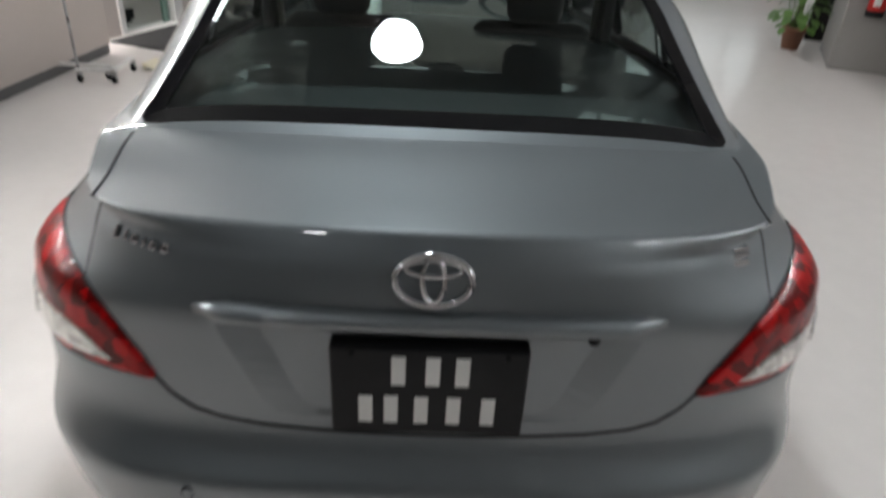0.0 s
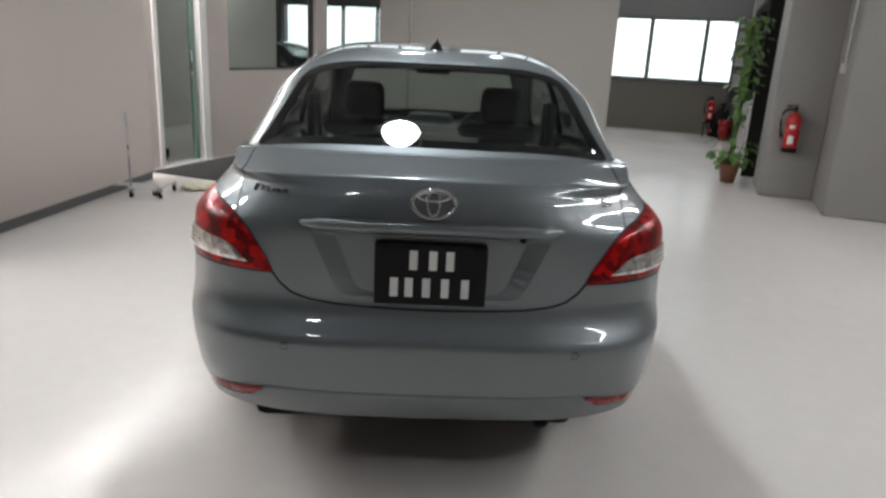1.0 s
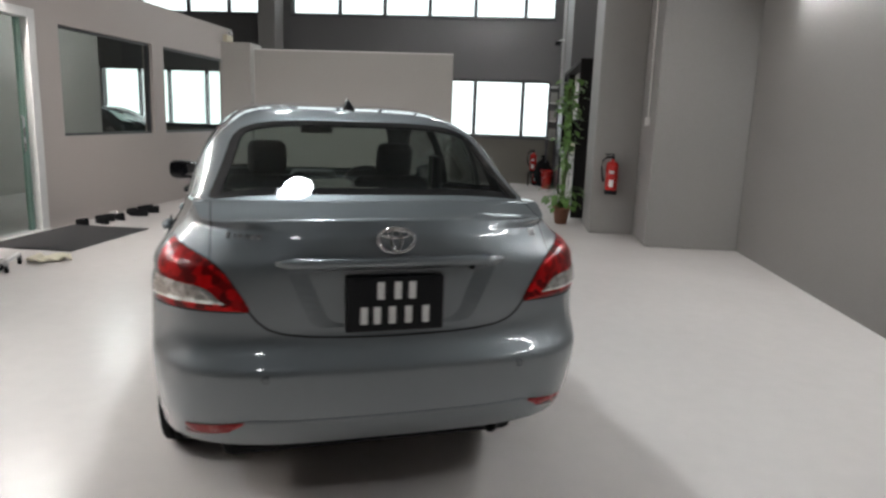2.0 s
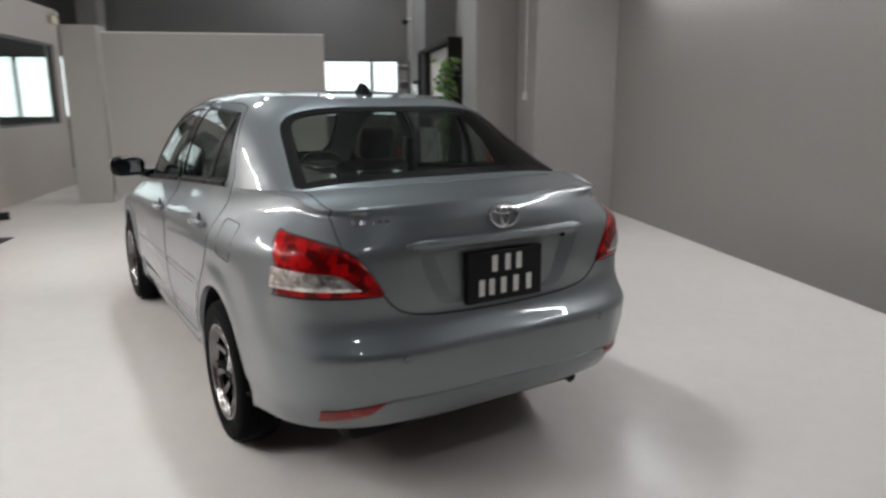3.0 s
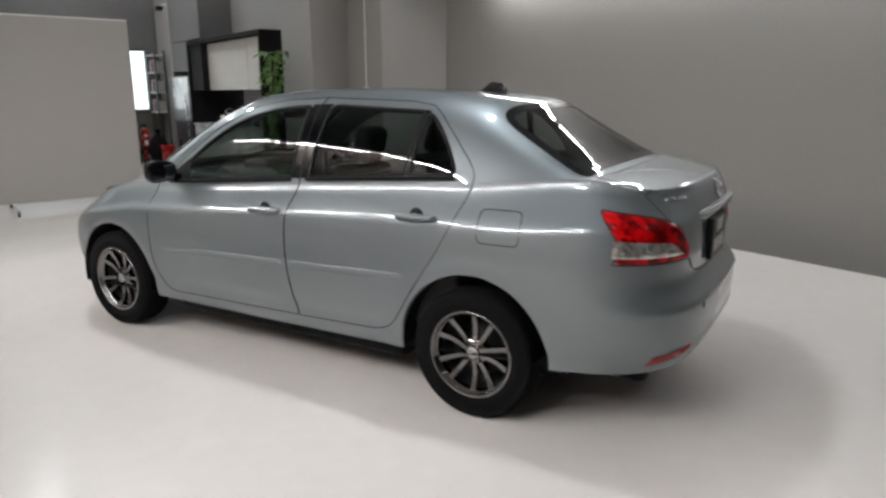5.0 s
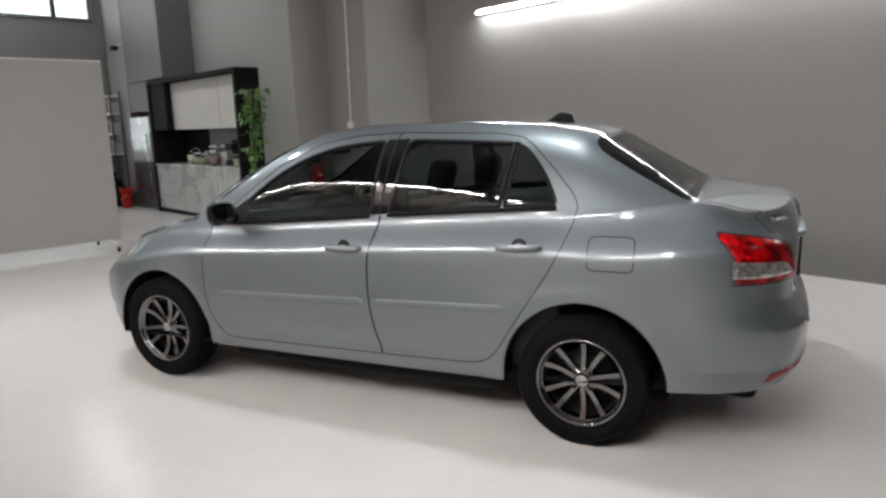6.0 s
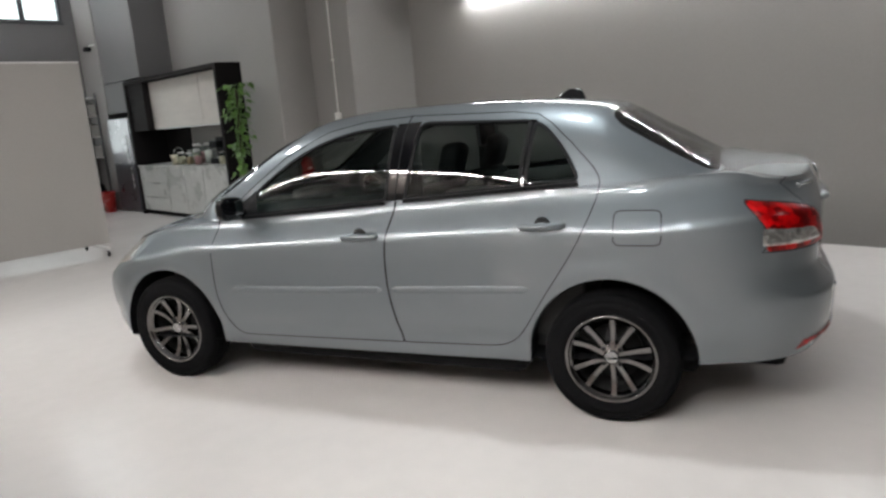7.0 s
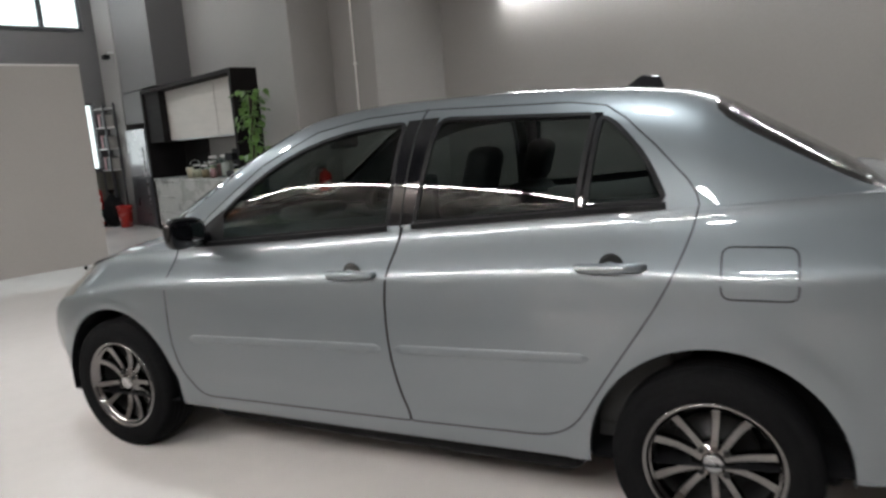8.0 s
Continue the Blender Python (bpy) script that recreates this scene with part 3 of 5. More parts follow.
    for s in "lr":
        sg = -1 if s == "l" else 1
        for nm, door, poly in (("front_glass_", "front_door_", F_GLASS), ("rear_glass_", "rear_door_", R_GLASS), ("quarter_glass_", "rear_door_", Q_GLASS)):
            g = skin("window", reg[nm + s], M_CARGLASS, doors[door + s], "tinted side window")
            P, N = on_side(poly, sg, glass_x, True)
            part("window_seal", ribbon(bmesh.new(), P, N, 0.020, 0.004, True), M_BLACK, doors[door + s], "black rubber window seal")
        skin("pillar_trim", reg["pillar_" + s], M_GLOSSBLACK, doors["front_door_" + s], "glossy black pillar trim", -0.002)
    return car, body, doors, lid, flap, rw, ws, roof


CAR, BODY, DOORS, BOOT, FLAP_OB, REARWIN, WINDSCREEN, ROOF = saloon()

# ---------- details of the car ----------


def facets(m, low, high, scale):
    """Moulded optics: light thrown back is painted into the cells' colour; relief added."""
    t = m.node_tree
    b = t.nodes["Principled BSDF"]
    co = t.nodes.new("ShaderNodeTexCoord")
    vo = add(m, "TexVoronoi", Scale=scale)
    t.links.new(co.outputs["Object"], vo.inputs["Vector"])
    big = add(m, "TexNoise", Scale=scale * 0.22, Detail=2.0)
    t.links.new(co.outputs["Object"], big.inputs["Vector"])
    bw = add(m, "RGBToBW")
    t.links.new(vo.outputs["Color"], bw.inputs[0])
    mul = add(m, "Math")
    mul.operation = 'MULTIPLY'
    t.links.new(bw.outputs[0], mul.inputs[0])
    t.links.new(big.outputs["Fac"], mul.inputs[1])
    ramp = add(m, "MapRange")
    ramp.inputs["From Min"].default_value, ramp.inputs["From Max"].default_value = 0.12, 0.42
    t.links.new(mul.outputs[0], ramp.inputs["Value"])
    mix = add(m, "Mix")
    mix.data_type = 'RGBA'
    mix.inputs[6].default_value, mix.inputs[7].default_value = (*low, 1), (*high, 1)
    t.links.new(ramp.outputs[0], mix.inputs[0])
    t.links.new(mix.outputs[2], b.inputs["Base Color"])
    bp = add(m, "Bump", Strength=0.2, Distance=0.003)
    t.links.new(vo.outputs["Distance"], bp.inputs["Height"])
    t.links.new(bp.outputs[0], b.inputs["Normal"])
    return m


M_RED = facets(material("red_lamp_plastic", (0.3, 0, 0), 0.3, 0.1, Coat_Weight=0.22, Coat_Roughness=0.01, Specular_IOR_Level=0.1), (0.10, 0.0004, 0.001), (0.52, 0.0015, 0.003), 34.0)
M_REDDARK = vary(material("red_reflector", (0.25, 0.01, 0.012), 0.25), (20.0, 300.0), 0.2, 0.2)
M_CLEAR = facets(material("clear_lamp_plastic", (0.8, 0.8, 0.8), 0.16, 0.8, Coat_Weight=0.8, Coat_Roughness=0.01), (0.42, 0.40, 0.38), (0.92, 0.90, 0.87), 60.0)
M_PLATE = vary(material("black_plate", (0.008, 0.008, 0.009), 0.4, Specular_IOR_Level=0.2), (10.0, 200.0), 0.2, 0.05)
M_PLATEWHITE = vary(material("plate_white", (0.72, 0.72, 0.70), 0.4), (20.0, 200.0), 0.08, 0.05)
M_TYRE = vary(material("tyre_rubber", (0.005, 0.005, 0.0055), 0.85, Specular_IOR_Level=0.08), (9.0, 120.0), 0.3, 0.25)
M_RIM = vary(material("dark_chrome_rim", (0.19, 0.183, 0.180), 0.09, 1.0), (15.0, 140.0), 0.12, 0.08, 0.05)
M_RIMDARK = vary(material("wheel_barrel", (0.03, 0.03, 0.03), 0.5, 0.6), (15.0, 100.0), 0.3, 0.1)
M_CLOTH = vary(material("seat_cloth", (0.030, 0.029, 0.030), 0.85), (12.0, 260.0), 0.25, 0.3)
M_DASH = vary(material("dashboard_plastic", (0.035, 0.034, 0.033), 0.6), (10.0, 300.0), 0.2, 0.2)
M_BEIGE = vary(material("dash_light_trim", (0.25, 0.24, 0.22), 0.55), (10.0, 250.0), 0.1, 0.15)
M_MIRROR = material("mirror_silver", (0.9, 0.9, 0.9), 0.01, 1.0)


def patch(name, grid, mat, parent, thick=0.0, label=""):
    """A curved sheet from a grid of places; thick folds its rim back."""
    bm = bmesh.new()
    vs = [[bm.verts.new(p) for p in row] for row in grid]
    for a, b in zip(vs, vs[1:]):
        for k in range(len(a) - 1):
            bm.faces.new((a[k], a[k + 1], b[k + 1], b[k]))
    bmesh.ops.recalc_face_normals(bm, faces=bm.faces)
    ob = part(name, bm, mat, parent, label, True)
    return ob


def skin_normal(deg, z):
    e = 0.4
    a = corner(deg + e, z) - corner(deg - e, z)
    b = corner(deg, min(z + 0.004, 1.095)) - corner(deg, z - 0.004)
    n = a.cross(b).normalized()
    return n if n.y < 0 or abs(n.x) > 0.5 and n.x * deg > 0 else -n


lamp_top = spline([(30.9, 0.799), (32.6, 0.838), (34.9, 0.888), (37.5, 0.931), (41.5, 0.958), (49.0, 0.978), (56.7, 0.990), (60.5, 0.996)])


def lamp_front(z):
    return 55.0 + 5.2 * min(1, max(0, (z - 0.87) / 0.11)) ** 1.3


def tail_lamp(sgn):
    lamp = None
    rows = []
    for i in range(31):
        d0 = 30.9 + (60.0 - 30.9) * i / 30
        row = []
        for j in range(17):
            v = j / 16
            z = 0.787 + (lamp_top(d0) - 0.787) * v
            d = 30.9 + (lamp_front(z) - 30.9) * i / 30
            z = 0.787 + (lamp_top(d) - 0.787) * v
            rim = min(i, 30 - i, j, 16 - j)
            out = 0.0 if rim == 0 else (0.007 if rim == 1 else 0.010)
            p = corner(d, z) + skin_normal(d, z) * (out - 0.001)
            row.append((sgn * p.x, p.y, p.z))
        rows.append(row)
    lamp = patch("tail_lamp", rows, M_RED, BODY, label="red tail lamp with a clear lower section")
    rows = []
    for i in range(19):
        row = []
        for j in range(9):
            v = j / 8
            d_in = 38.0 - 2.5 * (1 - v) ** 1.2
            d = d_in + (56.2 - d_in) * i / 18
            zt = 0.866 + 0.016 * (d - 38) / 18 - 0.020 * max(0, 1 - i / 4) ** 2
            z = 0.814 + (zt - 0.814) * v
            rim = min(i, 18 - i, j, 8 - j)
            p = corner(d, z) + skin_normal(d, z) * (0.0105 if rim == 0 else 0.0125)
            row.append((sgn * p.x, p.y, p.z))
        rows.append(row)
    patch("clear_lens", rows, M_CLEAR, lamp, label="clear lens over a silver reflector")
    for k in range(3):
        z = 0.824 + 0.017 * k
        pts, nn = [], []
        for d in np.linspace(49, 56, 8):
            p, n = corner(d, z) + skin_normal(d, z) * 0.0125, skin_normal(d, z)
            pts.append((sgn * p.x, p.y, p.z))
            nn.append((sgn * n.x, n.y, n.z))
        part("lens_rib", ribbon(bmesh.new(), pts, nn, 0.003, 0.002), M_CLEAR, lamp)
    pts, nn = [], []
    loop = [(d, 0.787) for d in np.linspace(30.9, 56, 16)] + [(lamp_front(z), z) for z in np.linspace(0.81, 0.985, 10)] + [(d, lamp_top(d)) for d in np.linspace(60, 32, 24)]
    for d, z in loop:
        p, n = corner(d, z), skin_normal(d, z)
        pts.append((sgn * p.x, p.y, p.z))
        nn.append((sgn * n.x, n.y, n.z))
    part("lamp_gasket", ribbon(bmesh.new(), pts, nn, 0.006, 0.002, True), M_GAPSHADE, lamp, "dark gap round the lamp")


for s in (-1, 1):
    tail_lamp(s)

def moulding(pts, normals, width, high):
    """A strip with a rounded face that follows points of a surface."""
    bm = bmesh.new()
    rows = []
    for i, (p, n) in enumerate(zip(pts, normals)):
        p, n = Vector(p), Vector(n).normalized()
        d = (Vector(pts[min(i + 1, len(pts) - 1)]) - Vector(pts[max(i - 1, 0)])).normalized()
        s = d.cross(n).normalized() * (width / 2)
        e = min(1, 0.35 + 0.65 * min(i, len(pts) - 1 - i))
        rows.append([bm.verts.new(p + s * e * math.cos(a) + n * (high * e * math.sin(a) ** 0.7 - 0.002)) for a in np.linspace(0, math.pi, 11)])
    for a, b in zip(rows, rows[1:]):
        for k in range(10):
            bm.faces.new((a[k], b[k], b[k + 1], a[k + 1]))
    bm.faces.new(rows[0])
    bm.faces.new(rows[-1][::-1])
    bmesh.ops.recalc_face_normals(bm, faces=bm.faces)
    return bm


# seams between the panels
for s, c in ((-1, "l"), (1, "r")):
    for poly, door in ((F_DOOR, "front_door_"), (R_DOOR, "rear_door_")):
        pts = [p for p in poly]
        P, N = on_side(pts, s)
        part("door_gap", ribbon(bmesh.new(), P, N, 0.006, 0.0015), M_GAPSHADE, DOORS[door + c], "dark gap round the door")
    up = dense([(0.966, 1.080), (0.975, 1.115), (1.0, 1.155), (1.10, 1.262), (1.20, 1.352), (1.27, 1.396), (1.40, 1.415), (1.92, 1.430), (2.20, 1.418), (2.42, 1.380), (2.68, 1.262), (2.95, 1.068), (3.04, 0.985), (3.09, 0.94)], 0.03)
    P, N = on_side(up, s, glass_x)
    part("door_frame_gap", ribbon(bmesh.new(), P, N, 0.006, 0.0015), M_GAPSHADE, DOORS["rear_door_" + c])
    P, N = on_side([(1.982, 1.02), (1.938, 1.432)], s, glass_x)
    part("pillar_gap", ribbon(bmesh.new(), P, N, 0.006, 0.004), M_GAPSHADE, DOORS["front_door_" + c])
    P, N = on_side(dense([(1.325, 1.072), (1.287, 1.372)], 0.04), s, glass_x)
    part("window_divider", ribbon(bmesh.new(), P, N, 0.036, 0.003), M_GLOSSBLACK, DOORS["rear_door_" + c], "black window divider")
    # belt strip under the windows and the rubbing strip on the doors
    for a, b, door in ((2.99, 2.035, "front_door_"), (1.93, 1.06, "rear_door_")):
        P, N = on_side([(a, belt(a) + 0.012), ((a + b) / 2, belt((a + b) / 2) + 0.012), (b, belt(b) + 0.012)], s, lambda y, z: ribs(y) + 0.006)
        part("belt_strip", ribbon(bmesh.new(), P, N, 0.022, 0.006), M_BLACK, DOORS[door + c], "black strip under the window")
    for a, b, door in ((3.0, 2.045, "front_door_"), (1.99, 1.285, "rear_door_")):
        P, N = on_side([(a, 0.560 + 0.032 * (3.0 - a)), (b, 0.560 + 0.032 * (3.0 - b))], s)
        part("rubbing_strip", moulding(P, N, 0.036, 0.006), M_PAINT, DOORS[door + c], "body-coloured rubbing strip", True)
    # handles
    for y0, z0, door in ((2.160, 0.862, "front_door_"), (1.222, 0.908, "rear_door_")):
        d = DOORS[door + c]
        x = side_x(y0, z0)
        bm = bmesh.new()
        lathe(bm, [(0.0, -0.003), (0.025, -0.001), (0.034, 0.002), (0.036, 0.0)], 28, Matrix.Translation((s * (x + 0.001), y0 - 0.01, z0 + 0.004)) @ Matrix.Rotation(s * math.pi / 2, 4, 'Y') @ Matrix.Diagonal((1.05, 1.05, 1, 1)))
        # dark disc paints the shade inside the body-coloured recess
        part("handle_cup", bm, M_GAPSHADE, d, "finger recess, its shade put into the dark colour", True)
        bm = bmesh.new()
        lathe(bm, [(0.0, 0.004), (0.020, 0.0035), (0.030, 0.0015), (0.033, -0.001)], 28, Matrix.Translation((s * (side_x(y0, z0 - 0.016) + 0.001), y0 - 0.01, z0 - 0.014)) @ Matrix.Rotation(s * math.pi / 2 + s * 0.25, 4, 'Y'))
        part("handle_bowl", bm, M_PAINT, d, "body-coloured bowl under the handle", True)
        pts = [(s * (x + 0.004), y0 - 0.112, z0 + 0.002), (s * (x + 0.020), y0 - 0.095, z0 + 0.001), (s * (x + 0.027), y0 - 0.03, z0), (s * (x + 0.027), y0 + 0.04, z0 - 0.002), (s * (x + 0.018), y0 + 0.085, z0 - 0.004), (s * (x + 0.003), y0 + 0.10, z0 - 0.005)]
        bm = bmesh.new()
        tube(bm, pts, [0.008, 0.013, 0.014, 0.014, 0.013, 0.008], 12)
        for v in bm.verts:
            v.co.z = z0 + (v.co.z - z0) * 1.15
        part("handle", bm, M_PAINT, d, "body-coloured pull handle", True)
    # wheel arch lips and liners
    for a, r in ((AXLE_R, 0.372), (AXLE_F, 0.362)):
        t0 = math.asin((sill(a) - WHEEL_R + 0.01) / r)
        pts = [(a + r * math.cos(t), WHEEL_R + r * math.sin(t)) for t in np.linspace(t0, math.pi - t0, 40)]
        bm = bmesh.new()
        o, i2 = [], []
        for y, z in pts:
            x = side_x(y, z)
            o.append(bm.verts.new((s * x, y, z)))
            i2.append(bm.verts.new((s * (x - 0.022), a + (y - a) * 0.985, WHEEL_R + (z - WHEEL_R) * 0.985)))
        for k in range(len(o) - 1):
            bm.faces.new((o[k], o[k + 1], i2[k + 1], i2[k]))
        part("arch_lip", bm, M_PAINT, BODY)
        bm = bmesh.new()
        lathe(bm, [(r * 0.985, 0.0), (r * 0.985, 0.30), (0.05, 0.30)], 40, Matrix.Translation((s * 0.815, a, WHEEL_R)) @ Matrix.Rotation(-s * math.pi / 2, 4, 'Y'))
        for v in bm.verts:
            v.co.z = max(v.co.z, sill(v.co.y) + 0.02)
        part("arch_liner", bm, M_RUBBER, BODY, "black wheel arch liner")
    # door mirrors
    bm = bmesh.new()
    bmesh.ops.create_uvsphere(bm, u_segments=36, v_segments=24, radius=1.0)
    for v in bm.verts:
        p = v.co.copy()
        q = Vector([math.copysign(abs(a) ** 0.55, a) for a in p])
        q = q / max((abs(q.x) ** 3.2 + abs(q.y) ** 3.2 + abs(q.z) ** 3.2) ** (1 / 3.2), 1e-6)
        k = (q.x * s + 1) / 2                      # 0 at the door, 1 at the outer end
        y = q.y * (0.070 if q.y > 0 else 0.022) * (1 - 0.25 * k)
        v.co = Vector((s * 0.872 + q.x * 0.104, 2.895 + y - 0.02 * k, 1.020 + q.z * (0.056 + 0.012 * k) + 0.006 * k))
    mir = part("door_mirror", bm, M_GLOSSBLACK, DOORS["front_door_" + c], "glossy black door mirror", True)
    bm = bmesh.new()
    box(bm, s * 0.872 - 0.074, s * 0.872 + 0.074, 2.867, 2.876, 0.985, 1.060, 0.004)
    part("mirror_glass", bm, M_MIRROR, mir, "silvered mirror glass")
    part("mirror_arm", tube(bmesh.new(), [(s * 0.70, 2.95, 0.965), (s * 0.76, 2.94, 0.970), (s * 0.81, 2.92, 0.985)], [0.035, 0.028, 0.026], 12), M_GLOSSBLACK, mir, "", True)
    part("indicator", boxed(s * 0.875 - 0.05, s * 0.875 + 0.06, 2.945, 2.954, 1.00, 1.03, 0.003), M_CLEAR, mir, "clear indicator lens")
    P, N = on_side(rounded([(3.03, 0.985), (2.985, 0.955), (2.84, 0.975), (2.86, 1.09)], 0.01, 2), s, glass_x, True)
    bm = bmesh.new()
    ctr = bm.verts.new(Vector(P[0]) * 0 + sum((Vector(p) for p in P), Vector()) / len(P) + Vector((s * 0.004, 0, 0)))
    rim = [bm.verts.new(Vector(p) + Vector(n).normalized() * 0.003) for p, n in zip(P, N)]
    for k in range(len(rim)):
        bm.faces.new((ctr, rim[k], rim[(k + 1) % len(rim)]))
    part("mirror_base", bm, M_BLACK, DOORS["front_door_" + c], "black triangular mirror base")
    # lower reflectors in the rear bumper
    rows = []
    for i in range(13):
        row = []
        for j in range(5):
            xx = 0.502 + 0.188 * i / 12
            zb = 0.397 - 0.050 * i / 12
            ztop = 0.428 - 0.030 * i / 12
            zb += (ztop - zb) * 0.7 * max(0, 1 - i / 3.0) + 0.012 * max(0, i / 12 - 0.7)
            z = zb + (ztop - zb) * j / 4
            out = 0.003 if min(i, 12 - i, j, 4 - j) == 0 else 0.008
            row.append((s * xx, rear_y(xx, z) - out, z))
        rows.append(row)
    patch("reflector", rows, M_REDDARK, BODY, label="dull red reflector in the bumper")
    # head lamps
    rows = []
    for i in range(13):
        row = []
        for j in range(7):
            y = 3.74 + 0.38 * i / 12
            zb, zt2 = 0.665 - 0.03 * i / 12, belt(y) - 0.012
            z = zb + 0.05 * (1 - i / 12) + (max(zt2, zb + 0.06) - zb - 0.05 * (1 - i / 12)) * j / 6
            z = min(z, belt(y) - 0.008)
            out = 0.0 if min(i, 12 - i, j, 6 - j) == 0 else 0.006
            row.append((s * (side_x(y, z) + out), y, z))
        rows.append(row)
    patch("head_lamp", rows, M_CLEAR, BODY, label="clear head lamp")

P, N = on_side(FLAP, -1, None, True)
part("flap_gap", ribbon(bmesh.new(), P, N, 0.006, 0.0012, True), M_GAPSHADE, FLAP_OB, "dark gap round the fuel flap")
k0, k1 = 1, len(LID) - 1
P, N = on_rear([p for p in LID[k0:k1] if p[1] < 0.958])
part("boot_gap", ribbon(bmesh.new(), P, N, 0.008, 0.0015), M_GAPSHADE, BOOT, "dark gap round the boot lid")


def deck_z(x, y):
    z = belt(y)
    xs = side_x(y, z - 0.0005)
    return z + deck_crown(y) * (1 - min(abs(x) / max(xs, 0.05), 1) ** 2.4)


for s in (-1, 1):
    P, N = on_roof([(s * 0.595, 0.135), (s * 0.597, 0.20), (s * 0.602, 0.44)], False, deck_z)
    part("boot_side_gap", ribbon(bmesh.new(), P, N, 0.005, 0.0015), M_GAPSHADE, BOOT)
    P, N = on_rear([(s * (0.596 - 0.002 * (z - 0.950) / 0.13), z) for z in np.linspace(0.950, 1.094, 10)])
    part("boot_side_gap", ribbon(bmesh.new(), P, N, 0.005, 0.0015), M_GAPSHADE, BOOT)

# rear window: black printed edge
P, N = on_roof(rounded([(-0.596, 0.500), (0.596, 0.500), (0.508, 0.918), (-0.508, 0.918)], [0.03, 0.03, 0.06, 0.06], 3), True)
part("window_edge", ribbon(bmesh.new(), P, N, 0.052, 0.0006, True), M_GLOSSBLACK, REARWIN, "black printed edge of the rear window")
P, N = on_roof([(p[0] * 0.985, p[1]) for p in SCREEN], True)
part("windscreen_edge", ribbon(bmesh.new(), P, N, 0.03, 0.002, True), M_GLOSSBLACK, WINDSCREEN, "black edge of the windscreen")

# boot garnish bar above the number plate
bm = bmesh.new()
rows = []
for i in range(41):
    x = -0.394 + 0.788 * i / 40
    e = min(1, min(i, 40 - i) / 3.0)
    y, z = rear_y(x, 0.950), 0.948
    h = 0.019 * (0.35 + 0.65 * e)
    rows.append([bm.verts.new(p) for p in ((x, y + 0.004, z + h), (x, y - 0.018 * e, z + h * 0.95), (x, y - 0.030 * e, z + h * 0.70), (x, y - 0.027 * e, z - h * 0.3), (x, y - 0.010 * e, z - h), (x, y + 0.02, z - h * 1.2))])
for a, b in zip(rows, rows[1:]):
    for k in range(5):
        bm.faces.new((a[k], b[k], b[k + 1], a[k + 1]))
bm.faces.new(rows[0])
bm.faces.new(rows[-1][::-1])
bmesh.ops.recalc_face_normals(bm, faces=bm.faces)
BAR = part("garnish_bar", bm, M_PAINT, BOOT, "body-coloured bar above the number plate", True)
bm = bmesh.new()
lathe(bm, [(0.0, 0.004), (0.008, 0.004), (0.010, 0.0), (0.010, -0.01)], 20, Matrix.Translation((0.268, rear_y(0.268, 0.927) - 0.012, 0.928)) @ Matrix.Rotation(math.pi / 2, 4, 'X'))
part("boot_lock", bm, M_BLACK, BOOT, "black round boot lock", True)

# number plate
py = rear_y(0, 0.8) - 0.004
PLATE = part("number_plate", boxed(-0.168, 0.168, py - 0.012, py + 0.030, 0.712, 0.901, 0.006, 2), M_PLATE, CAR, "black number plate with white characters")
for row, (zc, hh, xs) in enumerate(((0.854, 0.060, (-0.052, 0.006, 0.056)), (0.769, 0.060, (-0.108, -0.064, -0.012, 0.044, 0.104)))):
    for x in xs:
        part("character_bar", boxed(x - 0.012, x + 0.012, py - 0.0145, py - 0.0118, zc - hh / 2, zc + hh / 2, 0.001, 1), M_PLATEWHITE, PLATE)
for x in (-0.13, 0.13):
    bm = bmesh.new()
    lathe(bm, [(0, 0.003), (0.005, 0.003), (0.006, 0)], 12, Matrix.Translation((x, py - 0.012, 0.887)) @ Matrix.Rotation(math.pi / 2, 4, 'X'))
    part("plate_screw", bm, M_BLACK, PLATE)


def oval(cx, cz, a, b, r, y):
    return tube(bmesh.new(), [(cx + a * math.cos(t), y(cx + a * math.cos(t), cz + b * math.sin(t)), cz + b * math.sin(t)) for t in np.linspace(0, 2 * math.pi, 49)[:-1]], r, 10, True)


# badges
ry = lambda x, z: rear_y(x, z) - 0.006
BADGE = part("badge", oval(0.0, 1.024, 0.062, 0.043, 0.0062, ry), M_CHROME, BOOT, "oval chrome badge", True)
part("badge_oval", oval(0.0, 1.026, 0.018, 0.038, 0.005, ry), M_CHROME, BADGE, "", True)
part("badge_oval", oval(0.0, 1.044, 0.045, 0.014, 0.005, ry), M_CHROME, BADGE, "", True)
for k, (x, w, h) in enumerate(((-0.538, 0.012, 0.026), (-0.518, 0.007, 0.020), (-0.500, 0.014, 0.018), (-0.480, 0.006, 0.018), (-0.462, 0.013, 0.018), (-0.440, 0.014, 0.018))):
    bm = bmesh.new()
    box(bm, -w / 2, w / 2, -0.006, 0.006, -h / 2, h / 2, 0.003, 2)
    bm.transform(Matrix.Translation((x, rear_y(x, 1.03), 1.030)) @ Matrix.Rotation(radians(14), 4, 'Y'))
    part("name_badge", bm, M_CHROME, BOOT, "small chrome badge on the boot lid")
for dz in (-0.012, 0.0, 0.012):
    bm = bmesh.new()
    box(bm, -0.0175, 0.0175, -0.006, 0.008, dz - 0.0042, dz + 0.0042, 0.0015, 1)
    bm.transform(Matrix.Translation((0.533, rear_y(0.533, 1.03), 1.030)) @ Matrix.Rotation(radians(14), 4, 'Z'))
    part("trim_badge", bm, M_CHROME, BOOT, "small square chrome badge")

